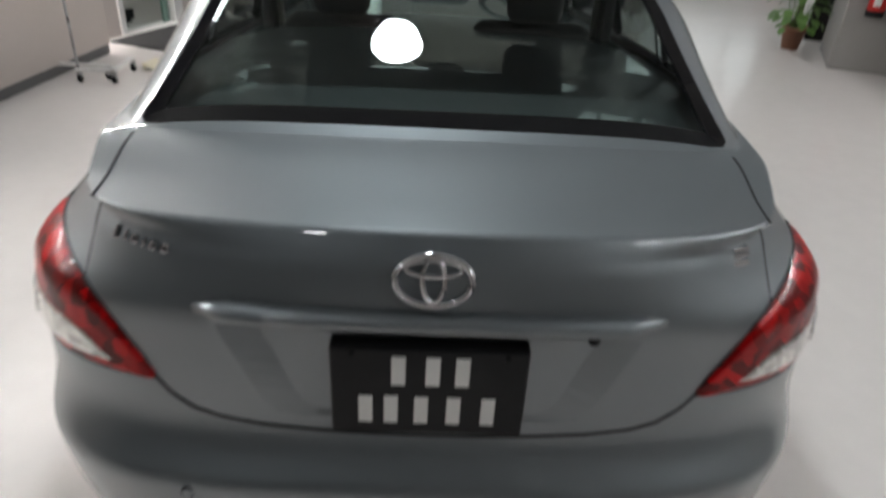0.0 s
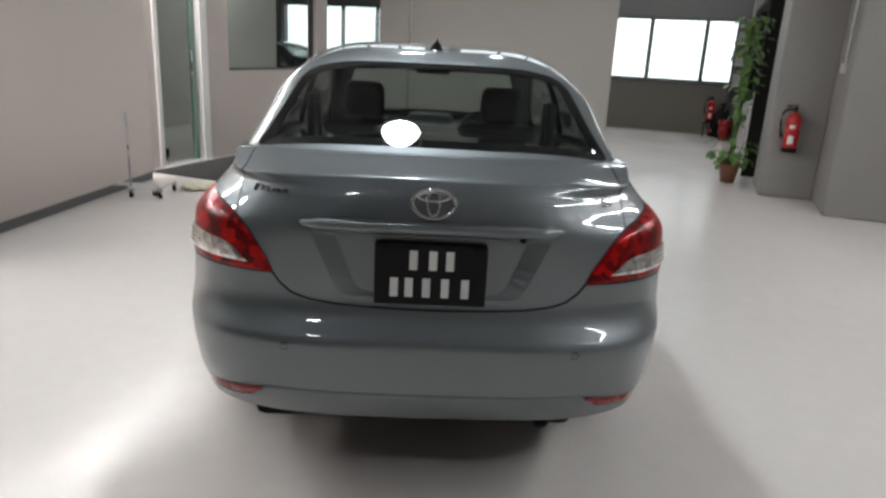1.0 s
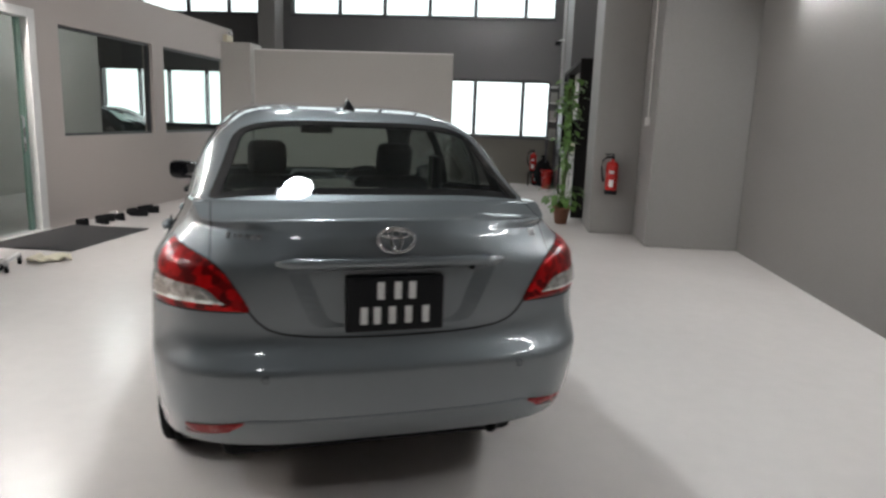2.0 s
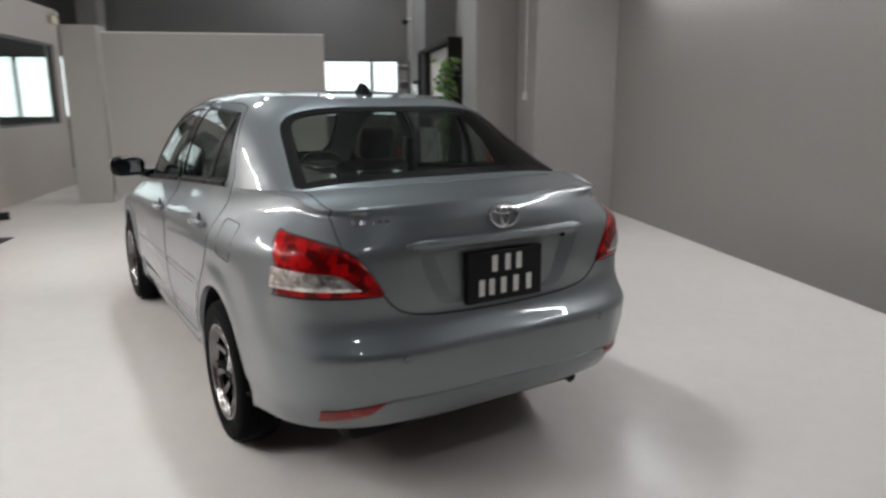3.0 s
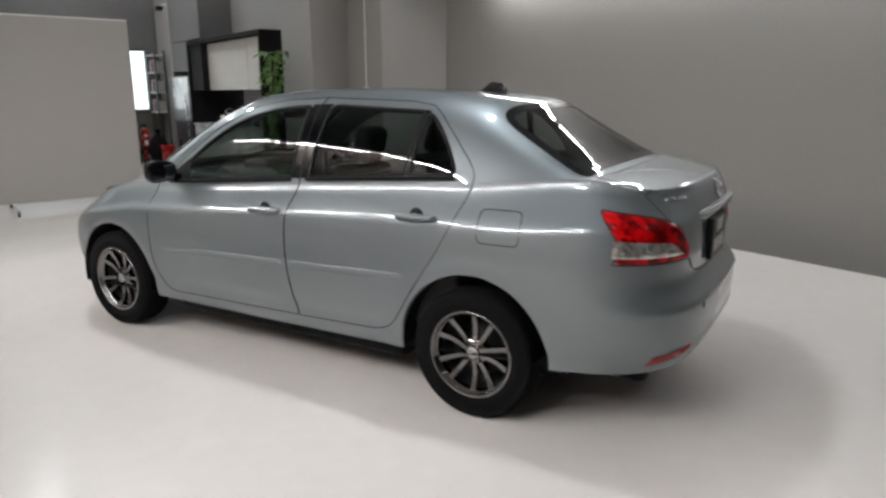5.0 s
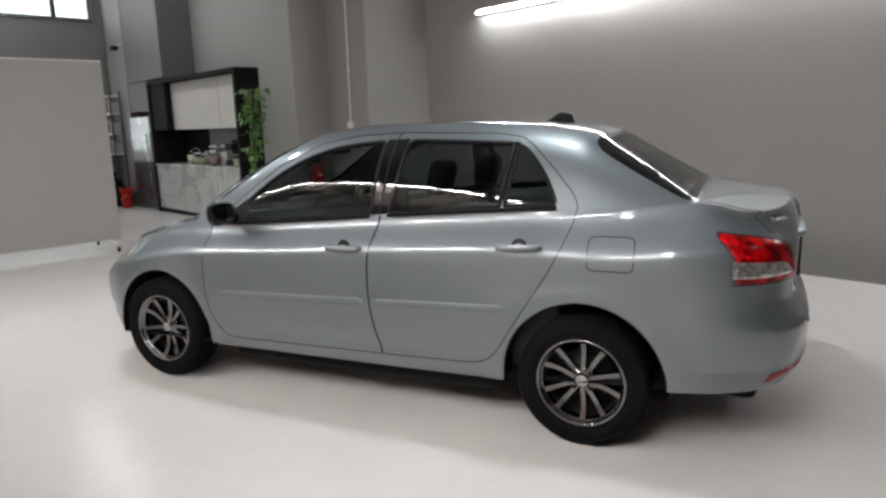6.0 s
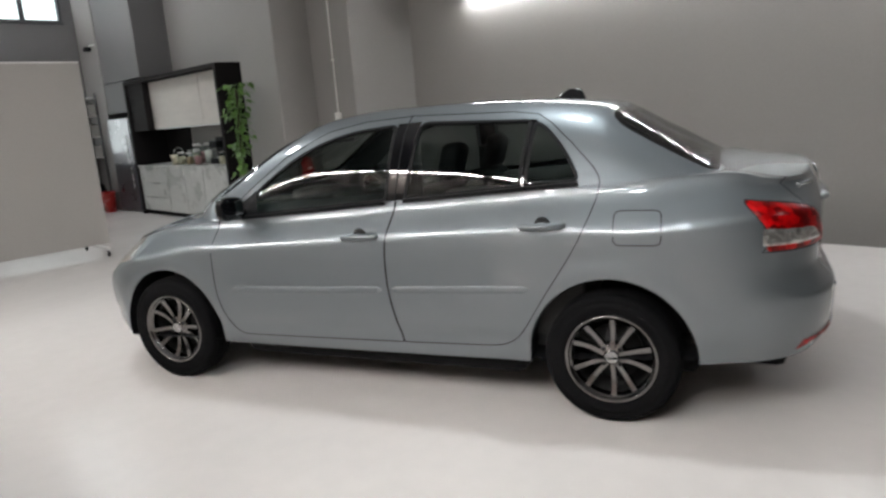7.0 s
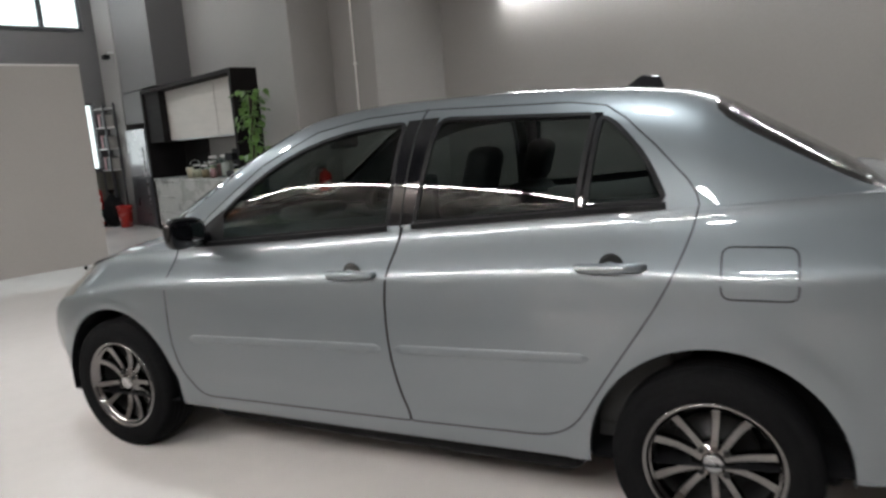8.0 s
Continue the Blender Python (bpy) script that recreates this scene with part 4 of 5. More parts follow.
# aerial fin
bm = bmesh.new()
rows = []
for i in range(15):
    t = i / 14
    y = 1.155 + 0.17 * t
    h = 0.006 + 0.050 * min(1, max(0, (0.92 - t) / 0.45)) * (0.94 + 0.06 * min(1, t * 8))
    w = 0.030 * (1 - 0.45 * t)
    z = roof_z(0, y) - 0.004
    rows.append([bm.verts.new((w * c * (1 - 0.75 * sn ** 1.2), y + 0.020 * sn * (1 - t), z + h * sn)) for c, sn in ((math.cos(a), math.sin(a)) for a in np.linspace(0, math.pi, 13))])
for a, b in zip(rows, rows[1:]):
    for k in range(12):
        bm.faces.new((a[k], a[k + 1], b[k + 1], b[k]))
bm.faces.new(rows[0])
bmesh.ops.recalc_face_normals(bm, faces=bm.faces)
part("aerial_fin", bm, M_GLOSSBLACK, ROOF, "glossy black shark-fin aerial", True)

# underside, exhaust
# boxes hang low and wide to block light and deepen the shade beneath
bm = bmesh.new()
box(bm, -0.73, 0.73, 1.34, 3.04, 0.15, 0.32, 0.06, 3)
box(bm, -0.60, 0.60, 0.56, 1.32, 0.17, 0.34, 0.03, 2)
box(bm, -0.60, 0.60, 3.10, 3.98, 0.19, 0.32, 0.03, 2)
box(bm, -0.58, 0.52, 0.20, 0.56, 0.22, 0.40, 0.04, 2)
part("underbody", bm, M_RUBBER, CAR, "dark underside, hung low to deepen the shade below")
part("rear_silencer", boxed(-0.28, 0.34, 0.30, 0.52, 0.255, 0.36, 0.05, 3), M_STEEL, CAR, "dull steel silencer box", True)
bm = bmesh.new()
lathe(bm, [(0.022, 0.16), (0.025, 0.0), (0.027, -0.004), (0.021, -0.004), (0.019, 0.12)], 24, Matrix.Translation((0.385, 0.10, 0.305)) @ Matrix.Rotation(-math.pi / 2, 4, 'X'))
part("exhaust_pipe", bm, M_RIMDARK, CAR, "dark steel exhaust tail pipe", True)
for x in (-0.43, 0.45):
    sx = lathe(bmesh.new(), [(0.0, 0.003), (0.009, 0.003), (0.0105, 0.0015), (0.011, -0.004)], 20, Matrix.Translation((x, rear_y(x, 0.578), 0.578)) @ Matrix.Rotation(math.pi / 2, 4, 'X'))
    part("parking_sensor", sx, M_PAINT, BODY, "small round body-coloured parking sensor", True)
    part("sensor_ring", lathe(bmesh.new(), [(0.011, 0.001), (0.013, 0.001), (0.0135, -0.004)], 20, Matrix.Translation((x, rear_y(x, 0.578), 0.578)) @ Matrix.Rotation(math.pi / 2, 4, 'X')), M_GAPSHADE, BODY, "dark ring round the sensor")
# crease above the lower edge of the rear bumper
P, N = on_rear([(x, 0.421 + 0.004 * (abs(x) / 0.5) ** 2) for x in np.linspace(-0.5, 0.5, 21)])
part("bumper_crease", moulding(P, N, 0.022, 0.006), M_PAINT, BODY, "", True)


# ---------- wheels ----------
def wheel():
    w = bpy.data.objects.new("wheel", None)
    scene.collection.objects.link(w)
    w.parent = CAR
    turn = Matrix.Rotation(-math.pi / 2, 4, 'Y')     # the wheel's outer side looks to -x
    tread = [(0.195, -0.080), (0.225, -0.088), (0.250, -0.092), (0.280, -0.092), (0.296, -0.080), (0.302, -0.060)]
    for g in (-0.045, -0.015, 0.015, 0.045):
        tread += [(0.303, g - 0.010), (0.303, g - 0.003), (0.297, g - 0.0025), (0.297, g + 0.0025), (0.303, g + 0.003), (0.303, g + 0.010)]
    tread += [(0.302, 0.060), (0.296, 0.080), (0.284, 0.090), (0.272, 0.0935), (0.258, 0.0915), (0.256, 0.0935), (0.235, 0.0925), (0.215, 0.089), (0.203, 0.084), (0.192, 0.078)]
    tyre = part("tyre", lathe(bmesh.new(), tread, 72, turn), M_TYRE, w, "black rubber tyre", True)
    rim = part("rim", lathe(bmesh.new(), [(0.207, 0.082), (0.205, 0.089), (0.200, 0.091), (0.194, 0.088), (0.189, 0.078), (0.186, 0.072), (0.180, 0.070), (0.177, 0.050), (0.172, -0.06)], 72, turn), M_RIM, w, "dark chrome alloy rim", True)
    part("barrel", lathe(bmesh.new(), [(0.176, 0.03), (0.170, -0.07), (0.03, -0.075)], 48, turn), M_RIMDARK, rim, "", True)
    part("brake_disc", lathe(bmesh.new(), [(0.0, -0.015), (0.07, -0.015), (0.075, -0.03), (0.128, -0.03), (0.128, -0.045), (0.03, -0.045)], 48, turn), M_RIMDARK, rim, "dark steel brake disc", True)
    for k in range(10):
        a = 2 * math.pi * k / 10 + (0.035 if k % 2 else -0.035)
        bm = bmesh.new()
        rows = []
        for i in range(9):
            t = i / 8
            r = 0.034 + (0.186 - 0.034) * t
            hw2 = 0.0135 - 0.0015 * math.sin(math.pi * t) + 0.0025 * t ** 2
            zt = 0.052 + 0.018 * t ** 2 - 0.012 * math.sin(math.pi * t)
            lean = a + (0.02 if k % 2 else -0.02) * math.sin(math.pi * t)
            c, s2 = math.cos(lean), math.sin(lean)
            rows.append([bm.verts.new(turn @ Vector((r * c - o * s2, r * s2 + o * c, z))) for o, z in ((-hw2, zt - 0.028), (-hw2, zt - 0.004), (-hw2 * 0.80, zt), (hw2 * 0.80, zt), (hw2, zt - 0.004), (hw2, zt - 0.028))])
        for p, q in zip(rows, rows[1:]):
            for j in range(6):
                bm.faces.new((p[j], p[(j + 1) % 6], q[(j + 1) % 6], q[j]))
        bmesh.ops.recalc_face_normals(bm, faces=bm.faces)
        part("spoke", bm, M_RIM, rim)
    part("hub", lathe(bmesh.new(), [(0.0, 0.058), (0.028, 0.057), (0.031, 0.053), (0.034, 0.050), (0.062, 0.046), (0.066, 0.038), (0.062, 0.0)], 40, turn), M_RIM, rim, "", True)
    part("centre_cap", lathe(bmesh.new(), [(0.0, 0.0605), (0.024, 0.0605), (0.027, 0.0595), (0.0285, 0.057), (0.029, 0.05)], 32, turn), M_STEEL, rim, "dull silver centre cap")
    for k in range(4):
        a = 2 * math.pi * (k + 0.5) / 4
        m = turn @ Matrix.Translation((0.050 * math.cos(a), 0.050 * math.sin(a), 0.036))
        part("wheel_nut", lathe(bmesh.new(), [(0.0, 0.022), (0.008, 0.021), (0.011, 0.014), (0.011, 0.0)], 6, m), M_RIMDARK, rim)
    m = turn @ Matrix.Translation((0.190 * math.cos(-0.9), 0.190 * math.sin(-0.9), 0.072))
    part("valve", lathe(bmesh.new(), [(0.0, 0.02), (0.003, 0.02), (0.004, 0.0)], 8, m), M_RUBBER, rim)
    return w


WHEEL = wheel()
WHEEL.matrix_basis = pose(-0.742, AXLE_R, WHEEL_R)
for x, y, ang, spin in ((-0.742, AXLE_F, 0, 12), (0.742, AXLE_R, 180, 40), (0.742, AXLE_F, 180, 25)):
    copy_thing(WHEEL, pose(x, y, WHEEL_R, spin, 0, ang))


# ---------- cabin ----------
def cushion(name, x0, x1, y0, y1, z0, z1, mat, parent, m=None, bevel=0.05, label=""):
    return part(name, boxed(x0, x1, y0, y1, z0, z1, bevel, 5, m), mat, parent, label, True)


part("cabin_floor", boxed(-0.70, 0.70, 0.95, 3.2, 0.30, 0.36, 0.01), M_TRIM, CAR, "dark carpeted floor")
part("parcel_shelf", boxed(-0.62, 0.62, 0.44, 1.02, 1.02, 1.055, 0.01), M_TRIM, CAR, "dark cloth parcel shelf")
part("third_brake_lamp", boxed(-0.095, 0.095, 0.56, 0.70, 1.055, 1.085, 0.01, 3), M_DASH, CAR, "dark high-level brake lamp housing", True)
for x in (-0.42, 0.42):
    bm = bmesh.new()
    lathe(bm, [(0.0, 0.006), (0.07, 0.008), (0.085, 0.006), (0.09, 0.0)], 32, Matrix.Translation((x, 0.66, 1.055)) @ Matrix.Diagonal((1.3, 0.85, 1, 1)))
    part("speaker_grille", bm, M_DASH, CAR, "dark oval speaker grille", True)
for s in (-1, 1):
    part("door_lining", boxed(s * 0.70 - 0.02, s * 0.70 + 0.02, 1.05, 3.1, 0.36, 0.93, 0.015), M_TRIM, CAR, "dark door lining")
for x in (-0.36, 0.36):
    seat = bpy.data.objects.new("front_seat", None)
    scene.collection.objects.link(seat)
    seat.parent = CAR
    seat["label"] = "dark cloth front seat"
    cushion("seat_cushion", x - 0.25, x + 0.25, 1.95, 2.45, 0.42, 0.60, M_CLOTH, seat)
    lean = Matrix.Translation((x, 1.98, 0.55)) @ Matrix.Rotation(radians(16), 4, 'X')
    cushion("seat_back", -0.23, 0.23, -0.07, 0.08, 0.0, 0.545, M_CLOTH, seat, lean, 0.06)
    cushion("headrest", -0.105, 0.105, -0.05, 0.05, 0.56, 0.755, M_CLOTH, seat, lean, 0.045)
    for dx in (-0.06, 0.06):
        part("headrest_post", tube(bmesh.new(), [lean @ Vector((dx, 0, 0.6)), lean @ Vector((dx, 0, 0.60))], 0.007, 8), M_CHROME, seat)
cushion("rear_bench", -0.66, 0.66, 1.02, 1.52, 0.42, 0.60, M_CLOTH, CAR, None, 0.05, "dark cloth rear bench")
cushion("rear_backrest", -0.66, 0.66, -0.06, 0.09, 0.0, 0.52, M_CLOTH, CAR, Matrix.Translation((0, 1.08, 0.55)) @ Matrix.Rotation(radians(20), 4, 'X'), 0.05, "dark cloth rear backrest")
for x in (-0.38, 0.38):
    cushion("rear_headrest", x - 0.13, x + 0.13, 0.92, 0.99, 1.03, 1.085, M_CLOTH, CAR, None, 0.03, "low dark rear headrest")
cushion("dashboard", -0.68, 0.68, 2.80, 3.28, 0.66, 0.965, M_DASH, CAR, None, 0.08, "dark dashboard")
cushion("instrument_hood", -0.16, 0.16, 2.78, 3.02, 0.94, 1.03, M_DASH, CAR, None, 0.045, "hood over the centre instruments")
part("centre_panel", boxed(-0.13, 0.13, 2.74, 2.80, 0.62, 0.90, 0.015), M_BEIGE, CAR, "pale centre console panel")
bm = bmesh.new()
ring = [Vector((0.36 + 0.185 * math.cos(t), 2.66 + 0.075 * math.sin(t), 0.90 + 0.17 * math.sin(t))) for t in np.linspace(0, 2 * math.pi, 41)[:-1]]
tube(bm, ring, 0.014, 10, True)
for t in (0.2, math.pi - 0.2, -math.pi / 2):
    tube(bm, [(0.36, 2.67, 0.895), (0.36 + 0.18 * math.cos(t), 2.66 + 0.072 * math.sin(t), 0.90 + 0.165 * math.sin(t))], 0.014, 8)
part("steering_wheel", bm, M_DASH, CAR, "dark steering wheel", True)
part("inside_mirror", boxed(-0.11, 0.11, 2.66, 2.69, 1.30, 1.36, 0.014, 3), M_DASH, CAR, "dark inside mirror", True)
part("mirror_stem", tube(bmesh.new(), [(0, 2.69, 1.35), (0, 2.72, 1.385)], 0.010, 8), M_DASH, CAR)
for s in (-1, 1):
    part("belt_pillar", boxed(s * 0.655 - 0.02, s * 0.655 + 0.02, 1.86, 2.02, 0.36, 1.20, 0.012), M_TRIM, CAR, "dark centre pillar lining")
    part("seat_belt", tube(bmesh.new(), [(s * 0.62, 1.93, 1.20), (s * 0.61, 1.95, 0.7)], 0.014, 6), M_BEIGE, CAR, "grey seat belt")


# ---------- the details follow the tail's bow ----------
for ob in CAR.children_recursive:
    if ob.type == 'MESH' and ob.name.split(".")[0] not in ("tyre", "rim", "parcel_shelf") and ob not in SHAPED:
        for v in ob.data.vertices:
            v.co = shape_tail(v.co)

# ---------- lamps ----------
def tube_lamp(m, light=None, length=1.2, group="tube lamps of the hall"):
    lamp = thing("tube_lamp", "white LED tube lamp in a slim batten", "lamp", m, group)
    part("batten", boxed(-length / 2, length / 2, -0.035, 0.035, 0.004, 0.03, 0.004), M_WHITE, lamp)
    bm = bmesh.new()
    tube(bm, [(-length / 2 + 0.03, 0, -0.014), (length / 2 - 0.03, 0, -0.014)], 0.014, 12)
    part("tube", bm, light or M_TUBE, lamp, "glowing white tube", True)
    for s in (-1, 1):
        part("end_cap", boxed(s * length / 2 - 0.03, s * length / 2 + 0.03, -0.017, 0.017, -0.032, 0.004, 0.003), M_WHITE, lamp)
    for s in (-0.35, 0.35):
        part("hanger", tube(bmesh.new(), [(s, 0, 0.03), (s, 0, 0.09)], 0.003, 6), M_STEEL, lamp)
    return lamp


TUBE_LAMP = tube_lamp(ROOM @ pose(-4.90, -0.71, 2.90, -60, 0, 90))


def tube_row(u, v0, n, z=3.0, step=1.24, lamp=None, tilt=0):
    for k in range(n):
        copy_thing(lamp or TUBE_LAMP, ROOM @ pose(u, v0 + step * k, z, tilt, 0, 90))


tube_row(-4.90, -0.71 + 1.24, 4, 2.90, tilt=-60)
EAST_LAMP = tube_lamp(ROOM @ pose(2.97, -0.5, 2.83, 60, 0, 90), M_DIM, group="tube lamps along the side wall")
tube_row(2.97, -0.5 + 1.24, 4, 2.83, lamp=EAST_LAMP, tilt=60)
# unseen tube added to brighten the office behind the glass
tube_row(-6.4, 1.2, 1, 2.8, 1.6)
# unseen fill tubes, added to brighten the office and the pantry aisle
FILL_LAMP = tube_lamp(ROOM @ pose(-6.4, 8.6, 2.8, 0, 0, 90), M_DIM, group="dim tube lamps of the back rooms")
tube_row(-0.4, 9.4, 4, 4.2, lamp=FILL_LAMP)


def round_lamp(m, light):
    lamp = thing("round_lamp", "round white LED lamp hanging over the car", "lamp", m, "round lamps of the hall")
    part("housing", lathe(bmesh.new(), [(0.0, 0.16), (0.06, 0.16), (0.07, 0.07), (0.15, 0.05), (0.155, 0.0), (0.13, 0.0), (0.125, 0.02)], 40), M_GLOSSBLACK, lamp, "dark lamp housing", True)
    part("diffuser", lathe(bmesh.new(), [(0.0, 0.004), (0.125, 0.006)], 40), light, lamp, "glowing round diffuser")
    part("hanger", tube(bmesh.new(), [(0, 0, 0.16), (0, 0, HALL_TOP - 2.9)], 0.006, 8), M_STEEL, lamp)
    return lamp


DISC_LAMP = round_lamp(pose(-0.19, 1.16, 2.95), M_DISC)
for x, y, z in ((-0.19, 4.8, 2.95), (1.1, 8.5, 4.0), (-3.35, 0.85, 2.95)):
    copy_thing(DISC_LAMP, pose(x, y, z))
round_lamp(pose(-1.15, -2.1, 2.95), M_SOFTDISC)

# ---------- glazing and door of the office ----------
M_TIMBER = vary(material("pale_wood_laminate", (0.46, 0.42, 0.38), 0.45), (1.5, 22.0), 0.14, 0.1, 0.05, 0.002, (1, 1, 6))
M_MARBLE = vary(material("pale_marble_laminate", (0.50, 0.50, 0.48), 0.3), (2.5, 14.0), 0.16, 0.03)
M_LEAF = vary(material("leaf", (0.095, 0.19, 0.04), 0.4), (9.0, 40.0), 0.45, 0.1)
M_TERRA = vary(material("terracotta", (0.20, 0.085, 0.05), 0.7), (8.0, 80.0), 0.2, 0.2)
M_SOIL = vary(material("soil", (0.03, 0.02, 0.015), 0.9), (20.0, 120.0), 0.4, 0.6)
M_FIRE = vary(material("red_enamel", (0.42, 0.018, 0.015), 0.25), (8.0, 120.0), 0.12, 0.03)
M_LABEL = vary(material("paper_label", (0.70, 0.68, 0.66), 0.5), (12.0, 120.0), 0.08, 0.03)
M_MAT = vary(material("charcoal_mat", (0.035, 0.033, 0.034), 0.95), (9.0, 240.0), 0.3, 0.6, 0.05, 0.004)
M_CREAM = vary(material("cream_cloth", (0.66, 0.60, 0.46), 0.9), (9.0, 150.0), 0.1, 0.4)
M_FRIDGE = vary(material("dark_steel", (0.10, 0.10, 0.115), 0.32, 0.7), (3.0, 150.0), 0.1, 0.04)
# pale tone holds the bright reflection in the silver upper door
M_FRIDGESHINE = vary(material("steel_with_reflection", (0.62, 0.62, 0.64), 0.25, 0.4), (3.0, 150.0), 0.08, 0.03)
M_DARKWOOD = vary(material("black_stained_wood", (0.014, 0.012, 0.012), 0.75, Specular_IOR_Level=0.15), (2.0, 40.0), 0.3, 0.15, 0.08, 0.002, (1, 1, 8))
M_ORANGE = vary(material("orange_sign", (0.62, 0.20, 0.06), 0.45), (8.0, 60.0), 0.08, 0.02)


def office_window(k, v0, v1, z0, z1):
    w = thing("window_%d" % k, "large fixed office window in a thin dark frame", "window", ROOM, "", "structure")
    for a, b, c, d in ((v0, v1, z0, z0 + 0.03), (v0, v1, z1 - 0.03, z1), (v0, v0 + 0.03, z0 + 0.03, z1 - 0.03), (v1 - 0.03, v1, z0 + 0.03, z1 - 0.03)):
        part("window_frame", boxed(-5.11, -5.05, a, b, c, d), M_ALU, w)
    part("pane", boxed(-5.085, -5.077, v0 + 0.03, v1 - 0.03, z0 + 0.03, z1 - 0.03), M_PANE, w)


office_window(3, 5.60, 7.70, 1.07, 2.36)
office_window(4, 8.03, 10.38, 1.07, 2.36)
door = thing("door_1", "closed clear glass office door with a white frame", "door", ROOM, "", "structure")
for a, b, c, d in ((5.06, 5.18, 0.0, 2.46), (4.32, 4.38, 0.0, 2.46), (4.38, 5.06, 2.36, 2.46)):
    part("door_frame", boxed(-5.15, -4.975, a, b, c, d, 0.004), M_LABEL, door, "white painted door frame")
leaf = part("door_leaf", boxed(-5.08, -5.068, 4.39, 5.05, 0.01, 2.35), M_PANE, door, "clear glass door leaf")
part("door_edge", boxed(-5.095, -5.055, 4.98, 5.05, 0.01, 2.35, 0.003), vary(material("green_glass_edge", (0.16, 0.25, 0.21), 0.2), (4, 50), 0.1), door, "greenish edge of the glass")
part("door_handle", tube(bmesh.new(), [(-5.04, 4.94, 0.9), (-5.02, 4.94, 0.92), (-5.02, 4.94, 1.28), (-5.04, 4.94, 1.30)], 0.012, 10), M_STEEL, door, "steel pull handle", True)
part("threshold", boxed(-5.15, -4.95, 4.32, 5.18, 0.0, 0.02, 0.004), M_LABEL, door)
door_mat = finish("door_mat", boxed(-4.93, -3.97, 4.08, 5.54, 0.0, 0.012, 0.003), M_MAT)
door_mat.matrix_world = ROOM
tagged(door_mat, "charcoal ribbed door mat in front of the office", "mat")


def shoe(m, mat, label):
    ob = thing("shoe", label, "shoe", m, "shoes by the office door")
    bm = bmesh.new()
    rows = []
    for i in range(13):
        t = i / 12
        y = -0.13 + 0.26 * t
        w = 0.032 + 0.016 * math.sin(math.pi * min(1, t * 1.1)) - 0.006 * (t < 0.4)
        w *= 0.35 + 0.65 * min(1, 8 * min(t, 1 - t) + 0.1)
        h = 0.085 - 0.045 * t ** 1.3
        rows.append([bm.verts.new((w * math.cos(a), y, 0.018 + h * max(0, math.sin(a)) ** 0.7)) for a in np.linspace(0, math.pi, 9)])
    for a, b in zip(rows, rows[1:]):
        for k in range(8):
            bm.faces.new((a[k], b[k], b[k + 1], a[k + 1]))
    bm.faces.new(rows[0][::-1])
    bm.faces.new(rows[-1])
    bmesh.ops.recalc_face_normals(bm, faces=bm.faces)
    part("upper", bm, mat, ob, "", True)
    bm = bmesh.new()
    lathe(bm, [(0.0, 0.02), (0.046, 0.02), (0.048, 0.004), (0.044, 0.0), (0.0, 0.0)], 24)
    for v in bm.verts:
        v.co.y *= 2.85
    part("sole", bm, M_RUBBER, ob, "black rubber sole")
    return ob


random.seed(4)
for k in range(9):
    u, v = -4.84 + 0.16 * (k % 2) + random.uniform(-0.03, 0.05), 5.62 + 0.17 * k + random.uniform(-0.03, 0.03)
    shoe(ROOM @ pose(u, v, 0, 0, 0, 70 + random.uniform(-35, 35)), M_LABEL if k == 4 else M_RUBBER, "pale shoe standing by the wall" if k == 4 else "black shoe standing by the wall")
for k in range(3):
    shoe(ROOM @ pose(-5.4 - 0.1 * k, 4.65 + 0.14 * k, 0, 0, 0, 100 + 20 * k), M_RUBBER, "black shoe inside the glass door")


def caster(ob, x, y):
    part("caster_fork", boxed(x - 0.02, x + 0.02, y - 0.012, y + 0.012, 0.035, 0.085, 0.005), M_STEEL, ob)
    part("caster_wheel", lathe(bmesh.new(), [(0.0, -0.012), (0.028, -0.012), (0.032, -0.006), (0.032, 0.006), (0.028, 0.012), (0.0, 0.012)], 24, Matrix.Translation((x, y, 0.032)) @ Matrix.Rotation(math.pi / 2, 4, 'Y')), M_RUBBER, ob, "black rubber caster")


def screen(m, width, z0, z1, feet, mat, label, kick=False):
    """A backdrop board on castered feet; its face lies along x at y = 0."""
    ob = thing("backdrop_screen", label, "screen", m, "backdrop screens")
    part("board", boxed(-width / 2, width / 2, -0.02, 0.02, z0, z1, 0.004), mat, ob)
    part("top_rail", boxed(-width / 2, width / 2, -0.024, 0.024, z1, z1 + 0.018, 0.004), M_LABEL, ob)
    # dark strip stands in for the shade in the gap under the board
    if kick:
        part("kick_strip", boxed(-width / 2, width / 2, 0.0, 0.012, 0.004, z0, 0.002), M_DARKWALL, ob, "dark strip standing in for the shade under the board")
    for x in feet:
        part("foot", boxed(x - 0.02, x + 0.02, -0.45, 0.45, 0.085, 0.115, 0.006), M_LABEL, ob, "white steel foot")
        part("upright", boxed(x - 0.018, x + 0.018, 0.02, 0.05, 0.115, z1 - 0.1, 0.004), M_LABEL, ob)
        for y in (-0.41, 0.41):
            caster(ob, x, y)
    return ob


screen(ROOM @ pose(-2.12, 8.22, 0), 3.05, 0.11, 2.36, (-1.2, 0.0, 1.36), M_PANEL, "large plain grey backdrop board on castered feet")
screen(pose(-3.02, 3.75, 0, 0, 0, 84), 3.0, 0.09, 2.0, (0.75,), M_WHITE, "large plain white backdrop board on castered feet", True)
setting("column_pale", boxed(-4.15, -3.68, 8.15, 8.6, 0, 2.46, 0.01), M_PANEL, "pale boxed column beside the backdrop board", "pillar")
